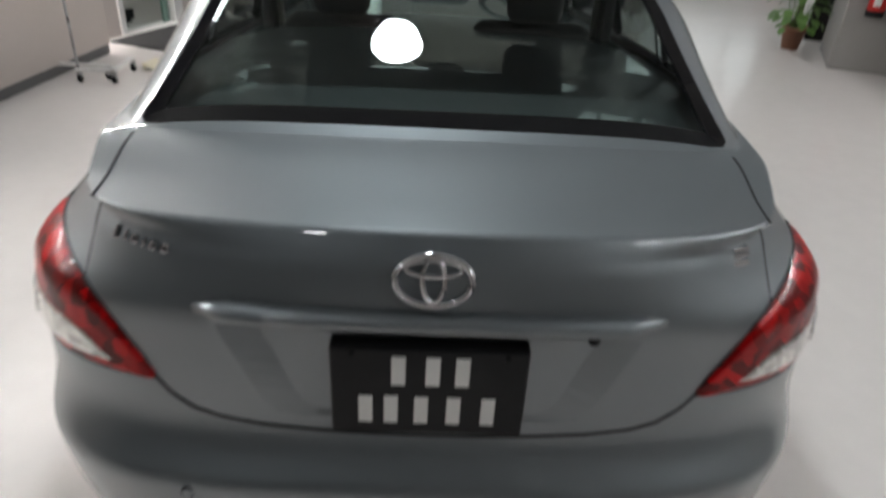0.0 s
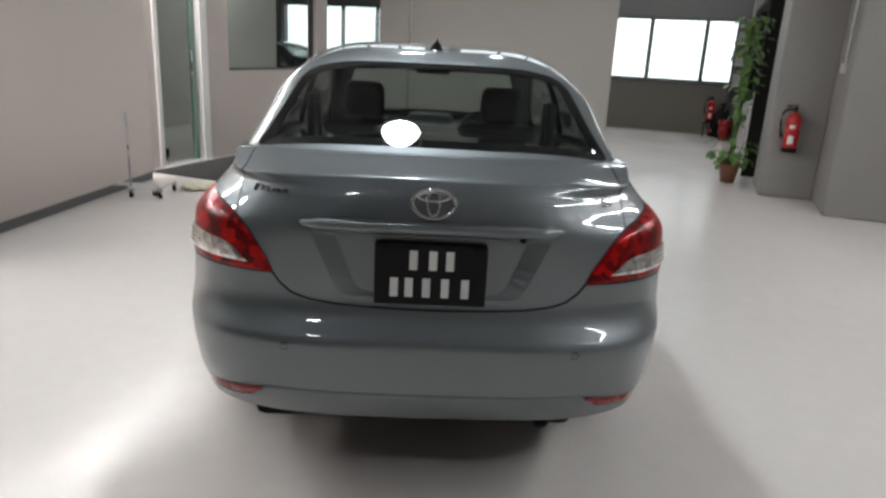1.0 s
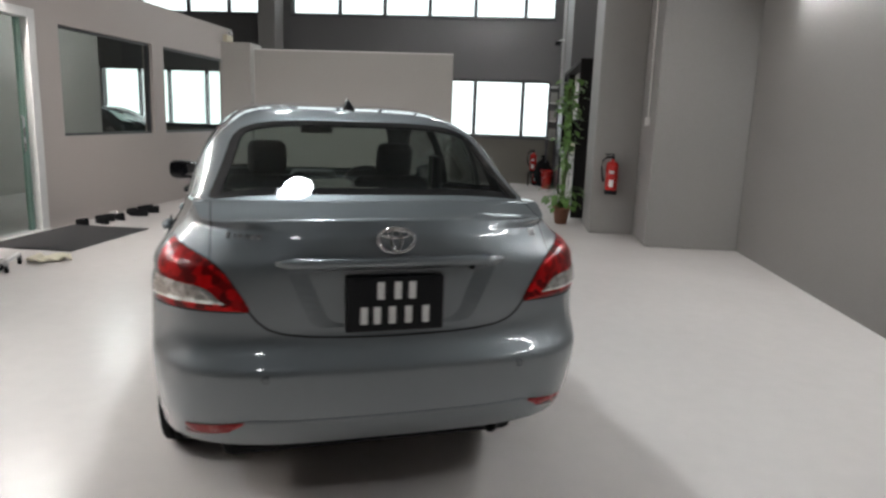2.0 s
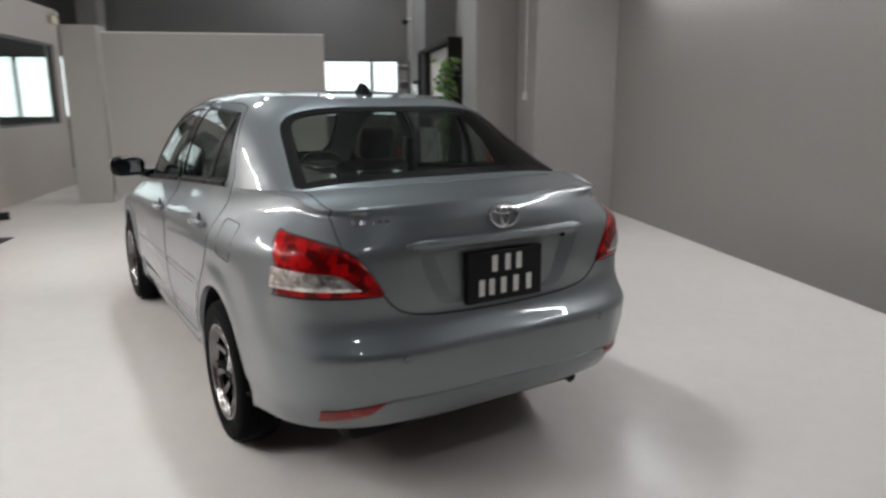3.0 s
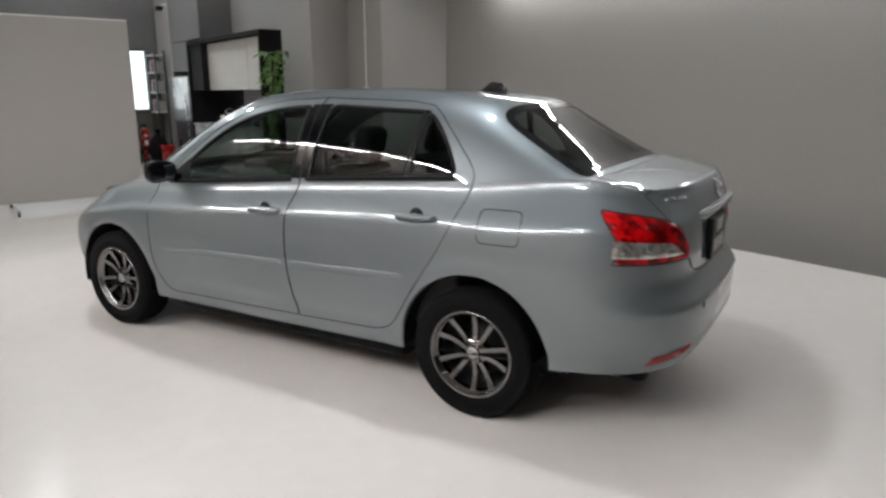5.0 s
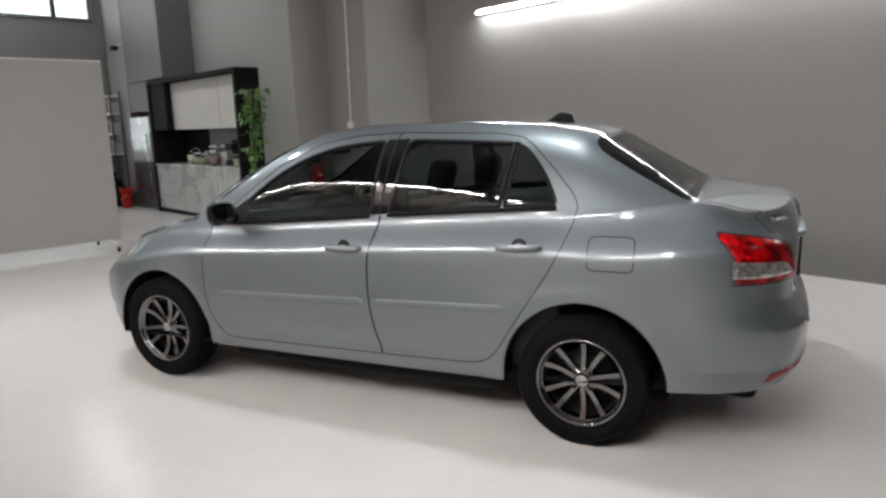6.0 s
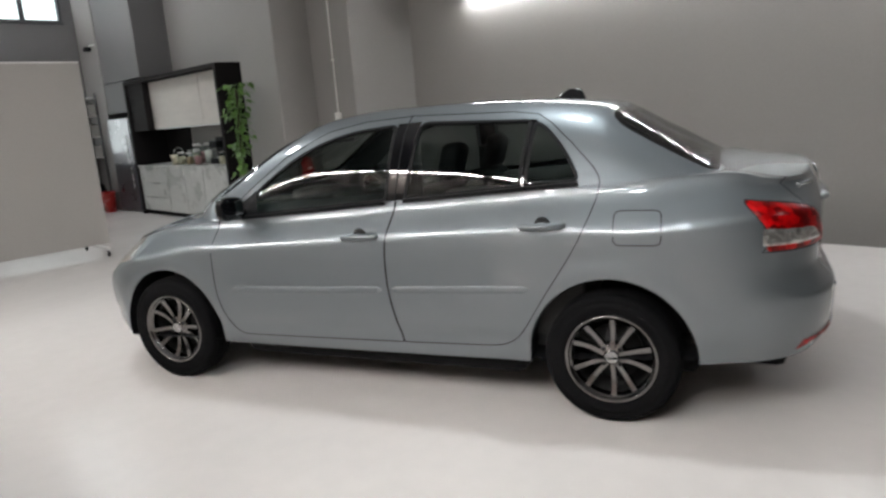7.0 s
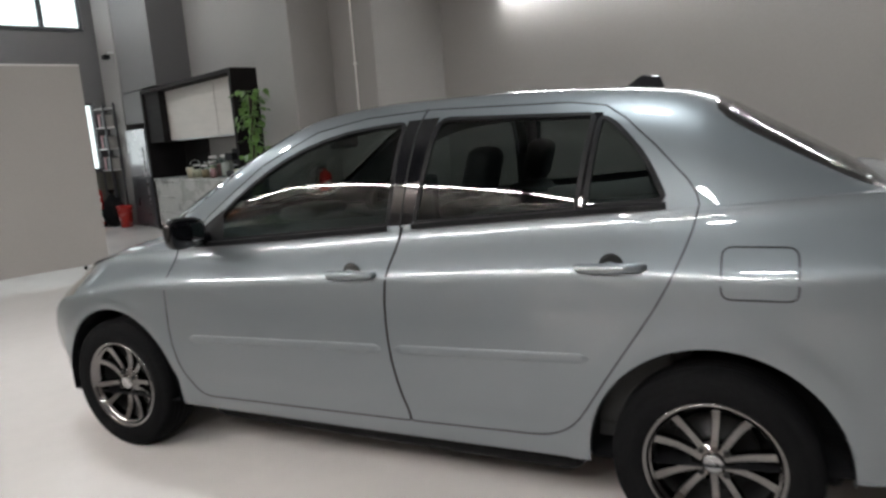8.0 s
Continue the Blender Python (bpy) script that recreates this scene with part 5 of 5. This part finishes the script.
stand = thing("pole_stand", "white steel pole on a castered base", "stand", pose(-2.71, 4.58, 0))
part("base_bar", boxed(-0.03, 0.27, -0.24, -0.205, 0.085, 0.11, 0.006), M_LABEL, stand)
part("base_bar", boxed(0.235, 0.27, -0.24, 0.16, 0.085, 0.11, 0.006), M_LABEL, stand)
part("pole", tube(bmesh.new(), [(-0.01, -0.22, 0.1), (-0.01, -0.22, 0.78)], 0.010, 10), M_STEEL, stand, "", True)
for x, y in ((0.255, -0.22), (0.255, 0.14), (-0.01, -0.22)):
    caster(stand, x, y)

bm = bmesh.new()
g = [[bm.verts.new((-0.17 + 0.34 * i / 14, -0.12 + 0.24 * j / 10, 0.012 + 0.055 * max(0, noise.noise((i * 0.33, j * 0.37, 3.1)) + 0.45))) for j in range(11)] for i in range(15)]
for i in range(14):
    for j in range(10):
        bm.faces.new((g[i][j], g[i + 1][j], g[i + 1][j + 1], g[i][j + 1]))
cl = finish("cloth", bm, M_CREAM, None, "", True)
so = cl.modifiers.new("thick", 'SOLIDIFY')
so.thickness = 0.008
cl.matrix_world = pose(-2.25, 4.86, 0, 0, 0, 25)
tagged(cl, "crumpled cream cloth lying on the floor", "cloth")

# ---------- pantry along the recess ----------
U0 = 1.31
surround = thing("pantry_surround", "black stained wooden surround of the pantry", "cabinet", ROOM)
part("side_panel", boxed(U0 - 0.03, 1.94, 8.38, 8.45, 0, 2.38, 0.004), M_DARKWOOD, surround)
part("top_panel", boxed(U0 - 0.03, 1.94, 8.45, 11.80, 2.32, 2.38, 0.004), M_DARKWOOD, surround)
part("tall_panel", boxed(U0 - 0.02, 1.94, 11.80, 11.88, 0, 2.38, 0.004), M_DARKWOOD, surround)
part("back_panel", boxed(1.91, 1.94, 10.8, 11.80, 0.90, 2.32), M_DARKWOOD, surround)
part("niche", boxed(1.33, 1.91, 11.16, 11.80, 1.50, 2.32, 0.004), M_DARKWOOD, surround, "black open niche box")
for v0, v1 in ((8.46, 9.28), (9.29, 11.15)):
    c = thing("wall_cabinet", "pale wood-grain wall cabinet with a plain door", "cabinet", ROOM, "pantry wall cabinets")
    part("carcass", boxed(1.46, 1.93, v0, v1, 1.51, 2.31), M_TIMBER, c)
    n = 1
    for i in range(n):
        a, b = v0 + (v1 - v0) * i / n, v0 + (v1 - v0) * (i + 1) / n
        d = part("cabinet_door", boxed(1.44, 1.458, a + 0.003, b - 0.003, 1.515, 2.305, 0.003), M_TIMBER, c)
        part("finger_pull", boxed(1.436, 1.444, a + 0.05, b - 0.05, 1.508, 1.516), M_STEEL, d)
for v0, v1, kind in ((8.46, 9.30, "door"), (9.31, 10.64, "door"), (10.65, 11.79, "drawer")):
    c = thing("base_cabinet", "pale marble-pattern base cabinet with %s" % ("three drawers" if kind == "drawer" else "two doors"), "cabinet", ROOM, "pantry base cabinets")
    part("carcass", boxed(U0 + 0.02, 1.93, v0, v1, 0.08, 0.85), M_MARBLE, c)
    part("plinth", boxed(U0 + 0.06, 1.93, v0, v1, 0.0, 0.08), M_BLACK, c)
    if kind == "door":
        for i in range(2):
            a, b = v0 + (v1 - v0) * i / 2, v0 + (v1 - v0) * (i + 1) / 2
            part("cabinet_door", boxed(U0, U0 + 0.018, a + 0.003, b - 0.003, 0.085, 0.845, 0.003), M_MARBLE, c)
    else:
        for i in range(3):
            z = 0.085 + 0.254 * i
            d = part("drawer_front", boxed(U0, U0 + 0.018, v0 + 0.003, v1 - 0.003, z, z + 0.248, 0.003), M_MARBLE, c)
            part("finger_groove", boxed(U0 - 0.002, U0 + 0.004, v0 + 0.1, v1 - 0.1, z + 0.234, z + 0.243), M_STEEL, d)
wt = finish("worktop", boxed(U0 - 0.02, 1.93, 8.45, 11.80, 0.855, 0.892, 0.006), M_MARBLE)
wt.matrix_world = ROOM
tagged(wt, "continuous pale stone-pattern pantry worktop", "worktop")
sp = setting("splashback", boxed(1.93, 1.945, 8.45, 10.8, 0.892, 1.51), M_WALL, "plain grey splashback of the pantry", "wall")

M_JARGLASS = glass("jar_glass", (0.86, 0.90, 0.88), 1.45)
M_SNACK = vary(material("snack_filling", (0.42, 0.30, 0.20), 0.7), (30.0, 120.0), 0.5, 0.3)
M_PINK = vary(material("pink_wrapper", (0.50, 0.26, 0.28), 0.4), (20.0, 90.0), 0.2, 0.2)


def jar(m, r, h, fill, lid, label):
    ob = thing("jar", label, "jar", m, "jars on the worktop")
    part("glass_body", lathe(bmesh.new(), [(0, 0.0), (r * 0.95, 0.0), (r, 0.01), (r, h * 0.82), (r * 0.8, h * 0.9)], 20), M_JARGLASS, ob, "", True)
    part("contents", lathe(bmesh.new(), [(0, 0.006), (r * 0.92, 0.006), (r * 0.93, h * 0.62), (0, h * 0.66)], 16), fill, ob, "", True)
    part("lid", lathe(bmesh.new(), [(0, h), (r * 0.82, h), (r * 0.86, h * 0.97), (r * 0.86, h * 0.88), (0, h * 0.88)], 20), lid, ob, "", True)


for u, v, r, h, f, l in ((1.62, 8.52, 0.055, 0.27, M_SNACK, M_LABEL), (1.70, 8.68, 0.06, 0.22, M_PINK, M_LABEL), (1.60, 8.84, 0.05, 0.20, M_CREAM, M_CHROME), (1.58, 9.62, 0.06, 0.22, M_PINK, M_CHROME), (1.66, 9.80, 0.065, 0.25, M_CREAM, M_LABEL), (1.60, 9.97, 0.06, 0.20, M_SNACK, M_LABEL), (1.70, 10.12, 0.05, 0.24, M_LABEL, M_CHROME), (1.60, 10.28, 0.065, 0.21, M_CREAM, M_LABEL), (1.78, 8.60, 0.07, 0.32, M_CREAM, M_LABEL), (1.76, 8.92, 0.065, 0.30, M_PINK, M_LABEL), (1.80, 9.66, 0.07, 0.34, M_LABEL, M_LABEL), (1.80, 9.86, 0.06, 0.31, M_PINK, M_CHROME), (1.78, 10.04, 0.07, 0.33, M_CREAM, M_LABEL)):
    jar(ROOM @ pose(u - 0.10, v + 0.12, 0.892), r, h, f, l, "glass jar of snacks with a lid on the worktop")
cm = thing("coffee_machine", "dark coffee machine standing on the worktop", "coffee machine", ROOM @ pose(1.66, 9.34, 0.892))
part("housing", boxed(-0.10, 0.14, -0.14, 0.14, 0.0, 0.09, 0.012), M_BLACK, cm)
part("tower", boxed(0.03, 0.14, -0.14, 0.14, 0.09, 0.42, 0.012), M_BLACK, cm)
part("head", boxed(-0.10, 0.03, -0.13, 0.13, 0.25, 0.36, 0.02, 3), M_BLACK, cm)
part("drip_tray", boxed(-0.095, 0.02, -0.10, 0.10, 0.09, 0.10, 0.003), M_STEEL, cm)
part("spout", tube(bmesh.new(), [(-0.04, 0, 0.25), (-0.04, 0, 0.21)], 0.012, 10), M_CHROME, cm)
cup = thing("paper_cup", "cream paper cup on the worktop", "cup", ROOM @ pose(1.45, 10.55, 0.892))
part("cup_wall", lathe(bmesh.new(), [(0, 0), (0.045, 0.0), (0.065, 0.17), (0.06, 0.17), (0.042, 0.01), (0, 0.01)], 24), M_CREAM, cup, "", True)
tap = thing("tap", "curved chrome tap over the pantry sink", "tap", ROOM @ pose(1.72, 10.90, 0.892))
part("spout", tube(bmesh.new(), [(0.05, 0, 0), (0.05, 0, 0.20), (0.03, 0, 0.26), (-0.03, 0, 0.28), (-0.10, 0, 0.25), (-0.12, 0, 0.20)], 0.012, 10), M_CHROME, tap, "", True)
part("lever", tube(bmesh.new(), [(0.05, 0.0, 0.06), (0.05, 0.07, 0.10)], 0.008, 8), M_CHROME, tap, "", True)

fr = thing("fridge", "tall dark steel fridge, its silver upper door painted pale for the reflection", "fridge", ROOM)
part("cabinet", boxed(1.33, 1.93, 11.90, 12.90, 0.02, 1.77, 0.01), M_FRIDGE, fr)
d = part("upper_door", boxed(1.275, 1.325, 11.91, 12.89, 0.93, 1.76, 0.012), M_FRIDGESHINE, fr, "silver upper door, its reflection put into the pale colour")
part("handle", tube(bmesh.new(), [(1.25, 12.0, 1.0), (1.25, 12.0, 1.45)], 0.012, 8), M_STEEL, d)
d = part("lower_door", boxed(1.275, 1.325, 11.91, 12.89, 0.06, 0.92, 0.012), M_FRIDGE, fr, "dark steel lower door")
part("handle", tube(bmesh.new(), [(1.25, 12.0, 0.45), (1.25, 12.0, 0.87)], 0.012, 8), M_STEEL, d)
for v in (12.02, 12.78):
    part("foot", boxed(1.35, 1.41, v - 0.03, v + 0.03, 0.0, 0.02), M_BLACK, fr)
ov = thing("top_cupboard", "dark wooden cupboard above the fridge", "cabinet", ROOM)
part("carcass", boxed(1.35, 1.93, 11.89, 12.92, 1.86, 2.41), M_DARKWALL, ov)
part("cupboard_door", boxed(1.33, 1.348, 11.895, 12.915, 1.865, 2.405, 0.003), M_DARKWALL, ov)
rb = thing("litter_bin", "red plastic bin standing beside the fridge", "bin", ROOM @ pose(1.12, 13.05, 0))
part("bucket", lathe(bmesh.new(), [(0, 0.0), (0.10, 0.0), (0.135, 0.36), (0.145, 0.37), (0.145, 0.40), (0.13, 0.40), (0.095, 0.02), (0, 0.02)], 28), M_FIRE, rb, "", True)
bb = thing("waste_bag", "black rubbish bag leaning by the pillar", "bag", ROOM @ pose(1.05, 13.45, 0))
bm = bmesh.new()
bmesh.ops.create_uvsphere(bm, u_segments=24, v_segments=16, radius=1.0)
for v in bm.verts:
    n = 1 + 0.18 * noise.noise(v.co * 2.1)
    v.co = Vector((v.co.x * 0.20 * n, v.co.y * 0.22 * n, max(0, 0.30 + v.co.z * 0.31 * n)))
part("bag_body", bm, M_RUBBER, bb, "", True)
part("bag_neck", lathe(bmesh.new(), [(0.05, 0.55), (0.03, 0.62), (0.07, 0.70)], 14), M_RUBBER, bb)
sh = thing("wall_shelf", "narrow steel shelf rack with papers on the pillar", "shelf", ROOM)
for z in (1.05, 1.45, 1.85, 2.2):
    part("shelf_board", boxed(1.08, 1.30, 13.35, 13.88, z, z + 0.02), M_LABEL, sh)
for v in (13.35, 13.88):
    part("shelf_post", boxed(1.08, 1.11, v - 0.015, v + 0.015, 0, 2.3), M_ALU, sh)
    part("shelf_post", boxed(1.27, 1.30, v - 0.015, v + 0.015, 0, 2.3), M_ALU, sh)
for z in (1.07, 1.47, 1.87):
    for k in range(4):
        t = thing("box_file", "dark box file standing on the steel shelf", "file", ROOM @ pose(1.19, 13.43 + 0.11 * k, z), "files on the shelf")
        part("file_body", boxed(-0.08, 0.08, -0.04, 0.04, 0.0, 0.22 + 0.03 * (k % 2), 0.004), (M_BLACK, M_PINK, M_PANEL, M_DARKWALL)[(k + int(z * 10)) % 4], t)


# ---------- fire extinguishers, plant, fittings ----------
def extinguisher(m, label):
    ob = thing("fire_extinguisher", label, "extinguisher", m, "fire extinguishers")
    part("cylinder", lathe(bmesh.new(), [(0.0, 0.035), (0.075, 0.035), (0.078, 0.05), (0.078, 0.36), (0.070, 0.395), (0.045, 0.42), (0.022, 0.43), (0.020, 0.46), (0.0, 0.46)], 32), M_FIRE, ob, "red enamelled cylinder", True)
    part("base_ring", lathe(bmesh.new(), [(0.0, 0.0), (0.079, 0.0), (0.081, 0.01), (0.081, 0.055), (0.075, 0.055)], 32), M_BLACK, ob, "black base ring", True)
    part("label_panel", lathe(bmesh.new(), [(0.0795, 0.10), (0.0795, 0.19)], 16, None, (238, 282)), M_LABEL, ob, "white label")
    part("label_panel", lathe(bmesh.new(), [(0.0795, 0.27), (0.0795, 0.31)], 16, None, (238, 282)), M_LABEL, ob, "white label")
    part("valve", boxed(-0.02, 0.02, -0.02, 0.02, 0.455, 0.50, 0.005), M_BLACK, ob)
    part("lever", boxed(-0.10, 0.02, -0.012, 0.012, 0.505, 0.52, 0.004), M_BLACK, ob)
    part("lever", boxed(-0.09, 0.02, -0.012, 0.012, 0.478, 0.49, 0.004), M_BLACK, ob)
    part("hose", tube(bmesh.new(), [(-0.02, 0, 0.47), (-0.08, 0, 0.475), (-0.125, 0, 0.43), (-0.135, 0, 0.34), (-0.12, 0, 0.22), (-0.10, 0, 0.16)], [0.011, 0.011, 0.011, 0.011, 0.012, 0.016], 12), M_RUBBER, ob, "black hose and horn", True)
    part("bracket", boxed(-0.02, 0.02, 0.07, 0.11, 0.36, 0.46, 0.004), M_STEEL, ob)
    return ob


extinguisher(ROOM @ pose(1.64, 6.865, 0.54), "red fire extinguisher hung on the grey pillar")
extinguisher(ROOM @ pose(0.90, 13.72, 0.0), "red fire extinguisher standing on the floor by the end wall")
extinguisher(ROOM @ pose(0.82, 13.5, 0.3), "small fire extinguisher on a black stand")
st = thing("extinguisher_stand", "black steel stand by the end wall", "stand", ROOM @ pose(0.82, 13.5, 0))
part("plate", boxed(-0.12, 0.12, -0.12, 0.12, 0.285, 0.30), M_BLACK, st)
for x in (-0.1, 0.1):
    for y in (-0.1, 0.1):
        part("leg", boxed(x - 0.012, x + 0.012, y - 0.012, y + 0.012, 0, 0.285), M_BLACK, st)


def leaf_mesh(bm, p, yaw, pitch, size):
    """One heart-shaped leaf, folded a little along its rib."""
    m = Matrix.Translation(p) @ Matrix.Rotation(yaw, 4, 'Z') @ Matrix.Rotation(pitch, 4, 'X')
    rim = [(0.0, 0.0), (0.30, 0.10), (0.46, 0.32), (0.40, 0.62), (0.20, 0.88), (0.0, 1.05)]
    mid = [bm.verts.new(m @ Vector((0, y * size, -0.12 * size * y * y))) for _, y in rim]
    for s in (-1, 1):
        e = [mid[0]] + [bm.verts.new(m @ Vector((s * x * size, y * size, size * (0.13 * x - 0.12 * y * y)))) for x, y in rim[1:-1]] + [mid[-1]]
        for k in range(len(rim) - 1):
            f = [mid[k], e[k], e[k + 1], mid[k + 1]]
            f = list(dict.fromkeys(f))
            if len(f) > 2:
                bm.faces.new(f if s > 0 else f[::-1])


random.seed(11)
plant = thing("climbing_plant", "tall green climbing plant in a terracotta pot", "plant", ROOM @ pose(1.09, 7.74, 0, 7, 0, 0))
part("pot", lathe(bmesh.new(), [(0, 0), (0.085, 0.0), (0.12, 0.22), (0.135, 0.225), (0.135, 0.26), (0.115, 0.26), (0.11, 0.20), (0, 0.20)], 32), M_TERRA, plant, "brown terracotta pot", True)
part("soil", lathe(bmesh.new(), [(0.0, 0.225), (0.113, 0.22)], 24), M_SOIL, plant)
part("pole", tube(bmesh.new(), [(0, 0, 0.2), (0.01, 0.0, 1.0), (0.0, 0.0, 1.95)], 0.022, 10), M_SOIL, plant, "dark moss pole", True)
bm, stems = bmesh.new(), bmesh.new()
for k in range(150):
    z = 0.3 + 1.75 * random.random() ** 0.45
    r = (0.07 if z < 1.2 else 0.15) * (0.35 + random.random())
    a = random.uniform(0, 2 * math.pi)
    size = random.uniform(0.055, 0.11)
    leaf_mesh(bm, Vector((r * math.cos(a), r * math.sin(a), z)), a - math.pi / 2 + random.uniform(-0.6, 0.6), random.uniform(-1.3, 0.2), size)
for k in range(34):
    a = random.uniform(0, 2 * math.pi)
    r = random.uniform(0.15, 0.30)
    z = random.uniform(0.30, 0.55)
    tube(stems, [(0.04 * math.cos(a), 0.04 * math.sin(a), 0.22), (0.5 * r * math.cos(a), 0.5 * r * math.sin(a), z), (r * math.cos(a), r * math.sin(a), z - 0.03)], 0.004, 5)
    leaf_mesh(bm, Vector((r * math.cos(a), r * math.sin(a), z - 0.03)), a - math.pi / 2, random.uniform(-1.0, -0.2), random.uniform(0.07, 0.12))
for k in range(6):
    a = 2 * math.pi * k / 6
    tube(stems, [(0.05 * math.cos(a), 0.05 * math.sin(a), 0.22), (0.04 * math.cos(a + 2), 0.04 * math.sin(a + 2), 0.8), (0.05 * math.cos(a + 4), 0.05 * math.sin(a + 4), 1.4), (0.08 * math.cos(a + 6), 0.08 * math.sin(a + 6), 1.98)], 0.006, 6)
part("stem", stems, M_LEAF, plant)
part("foliage", bm, M_LEAF, plant, "green heart-shaped leaves")

cd = thing("conduit", "white cable conduit with a switch box on the pillar", "conduit", ROOM)
part("pipe", tube(bmesh.new(), [(1.965, 6.48, 1.52), (1.965, 6.48, HALL_TOP)], 0.011, 10), M_LABEL, cd, "", True)
part("switch_box", boxed(1.935, 1.98, 6.43, 6.53, 1.43, 1.53, 0.006), M_LABEL, cd, "white switch box")
for z in (2.2, 3.2, 4.2):
    part("clip", boxed(1.95, 1.98, 6.46, 6.50, z, z + 0.02), M_LABEL, cd)
sg = thing("exit_sign", "small orange sign box above the glass door", "sign", ROOM @ pose(-4.97, 4.8, 2.58))
part("sign_box", boxed(-0.03, 0.03, -0.16, 0.16, 0.0, 0.14, 0.006), M_LABEL, sg)
part("sign_face", boxed(0.03, 0.034, -0.15, 0.15, 0.01, 0.13), M_ORANGE, sg)
el = thing("emergency_lamp", "small cream emergency lamp box high on the partition", "lamp", ROOM @ pose(-4.97, 10.35, 2.68))
part("lamp_box", boxed(-0.03, 0.05, -0.14, 0.14, 0.0, 0.12, 0.01), M_CREAM, el)
part("lamp_head", lathe(bmesh.new(), [(0, 0.05), (0.035, 0.045), (0.04, 0.0), (0.03, -0.02)], 16, Matrix.Translation((0.06, 0.0, 0.14))), M_LABEL, el)
cc = thing("security_camera", "small dark security camera on a wall bracket", "camera", ROOM @ pose(1.28, 13.0, 3.1))
part("bracket", tube(bmesh.new(), [(0.05, 0, 0.06), (-0.04, 0, 0.06), (-0.08, -0.02, 0.02)], 0.012, 8), M_LABEL, cc)
part("camera_body", boxed(-0.16, -0.05, -0.09, 0.06, -0.06, 0.02, 0.015, 3), M_BLACK, cc)

# a second car, dark, parked beyond the office
other = copy_thing(CAR, ROOM @ pose(-10.6, 11.75, 0, 0, 0, -90))
tagged(other, "dark blue saloon car parked beyond the office glass", "car")
M_NAVY = material("dark_blue_paint", (0.012, 0.018, 0.026), 0.2, 0.3, Coat_Weight=1.0)
for o in other.children_recursive:
    if o.type == 'MESH' and o.data.materials and o.data.materials[0] == M_PAINT:
        o.material_slots[0].link = 'OBJECT'
        o.material_slots[0].material = M_NAVY
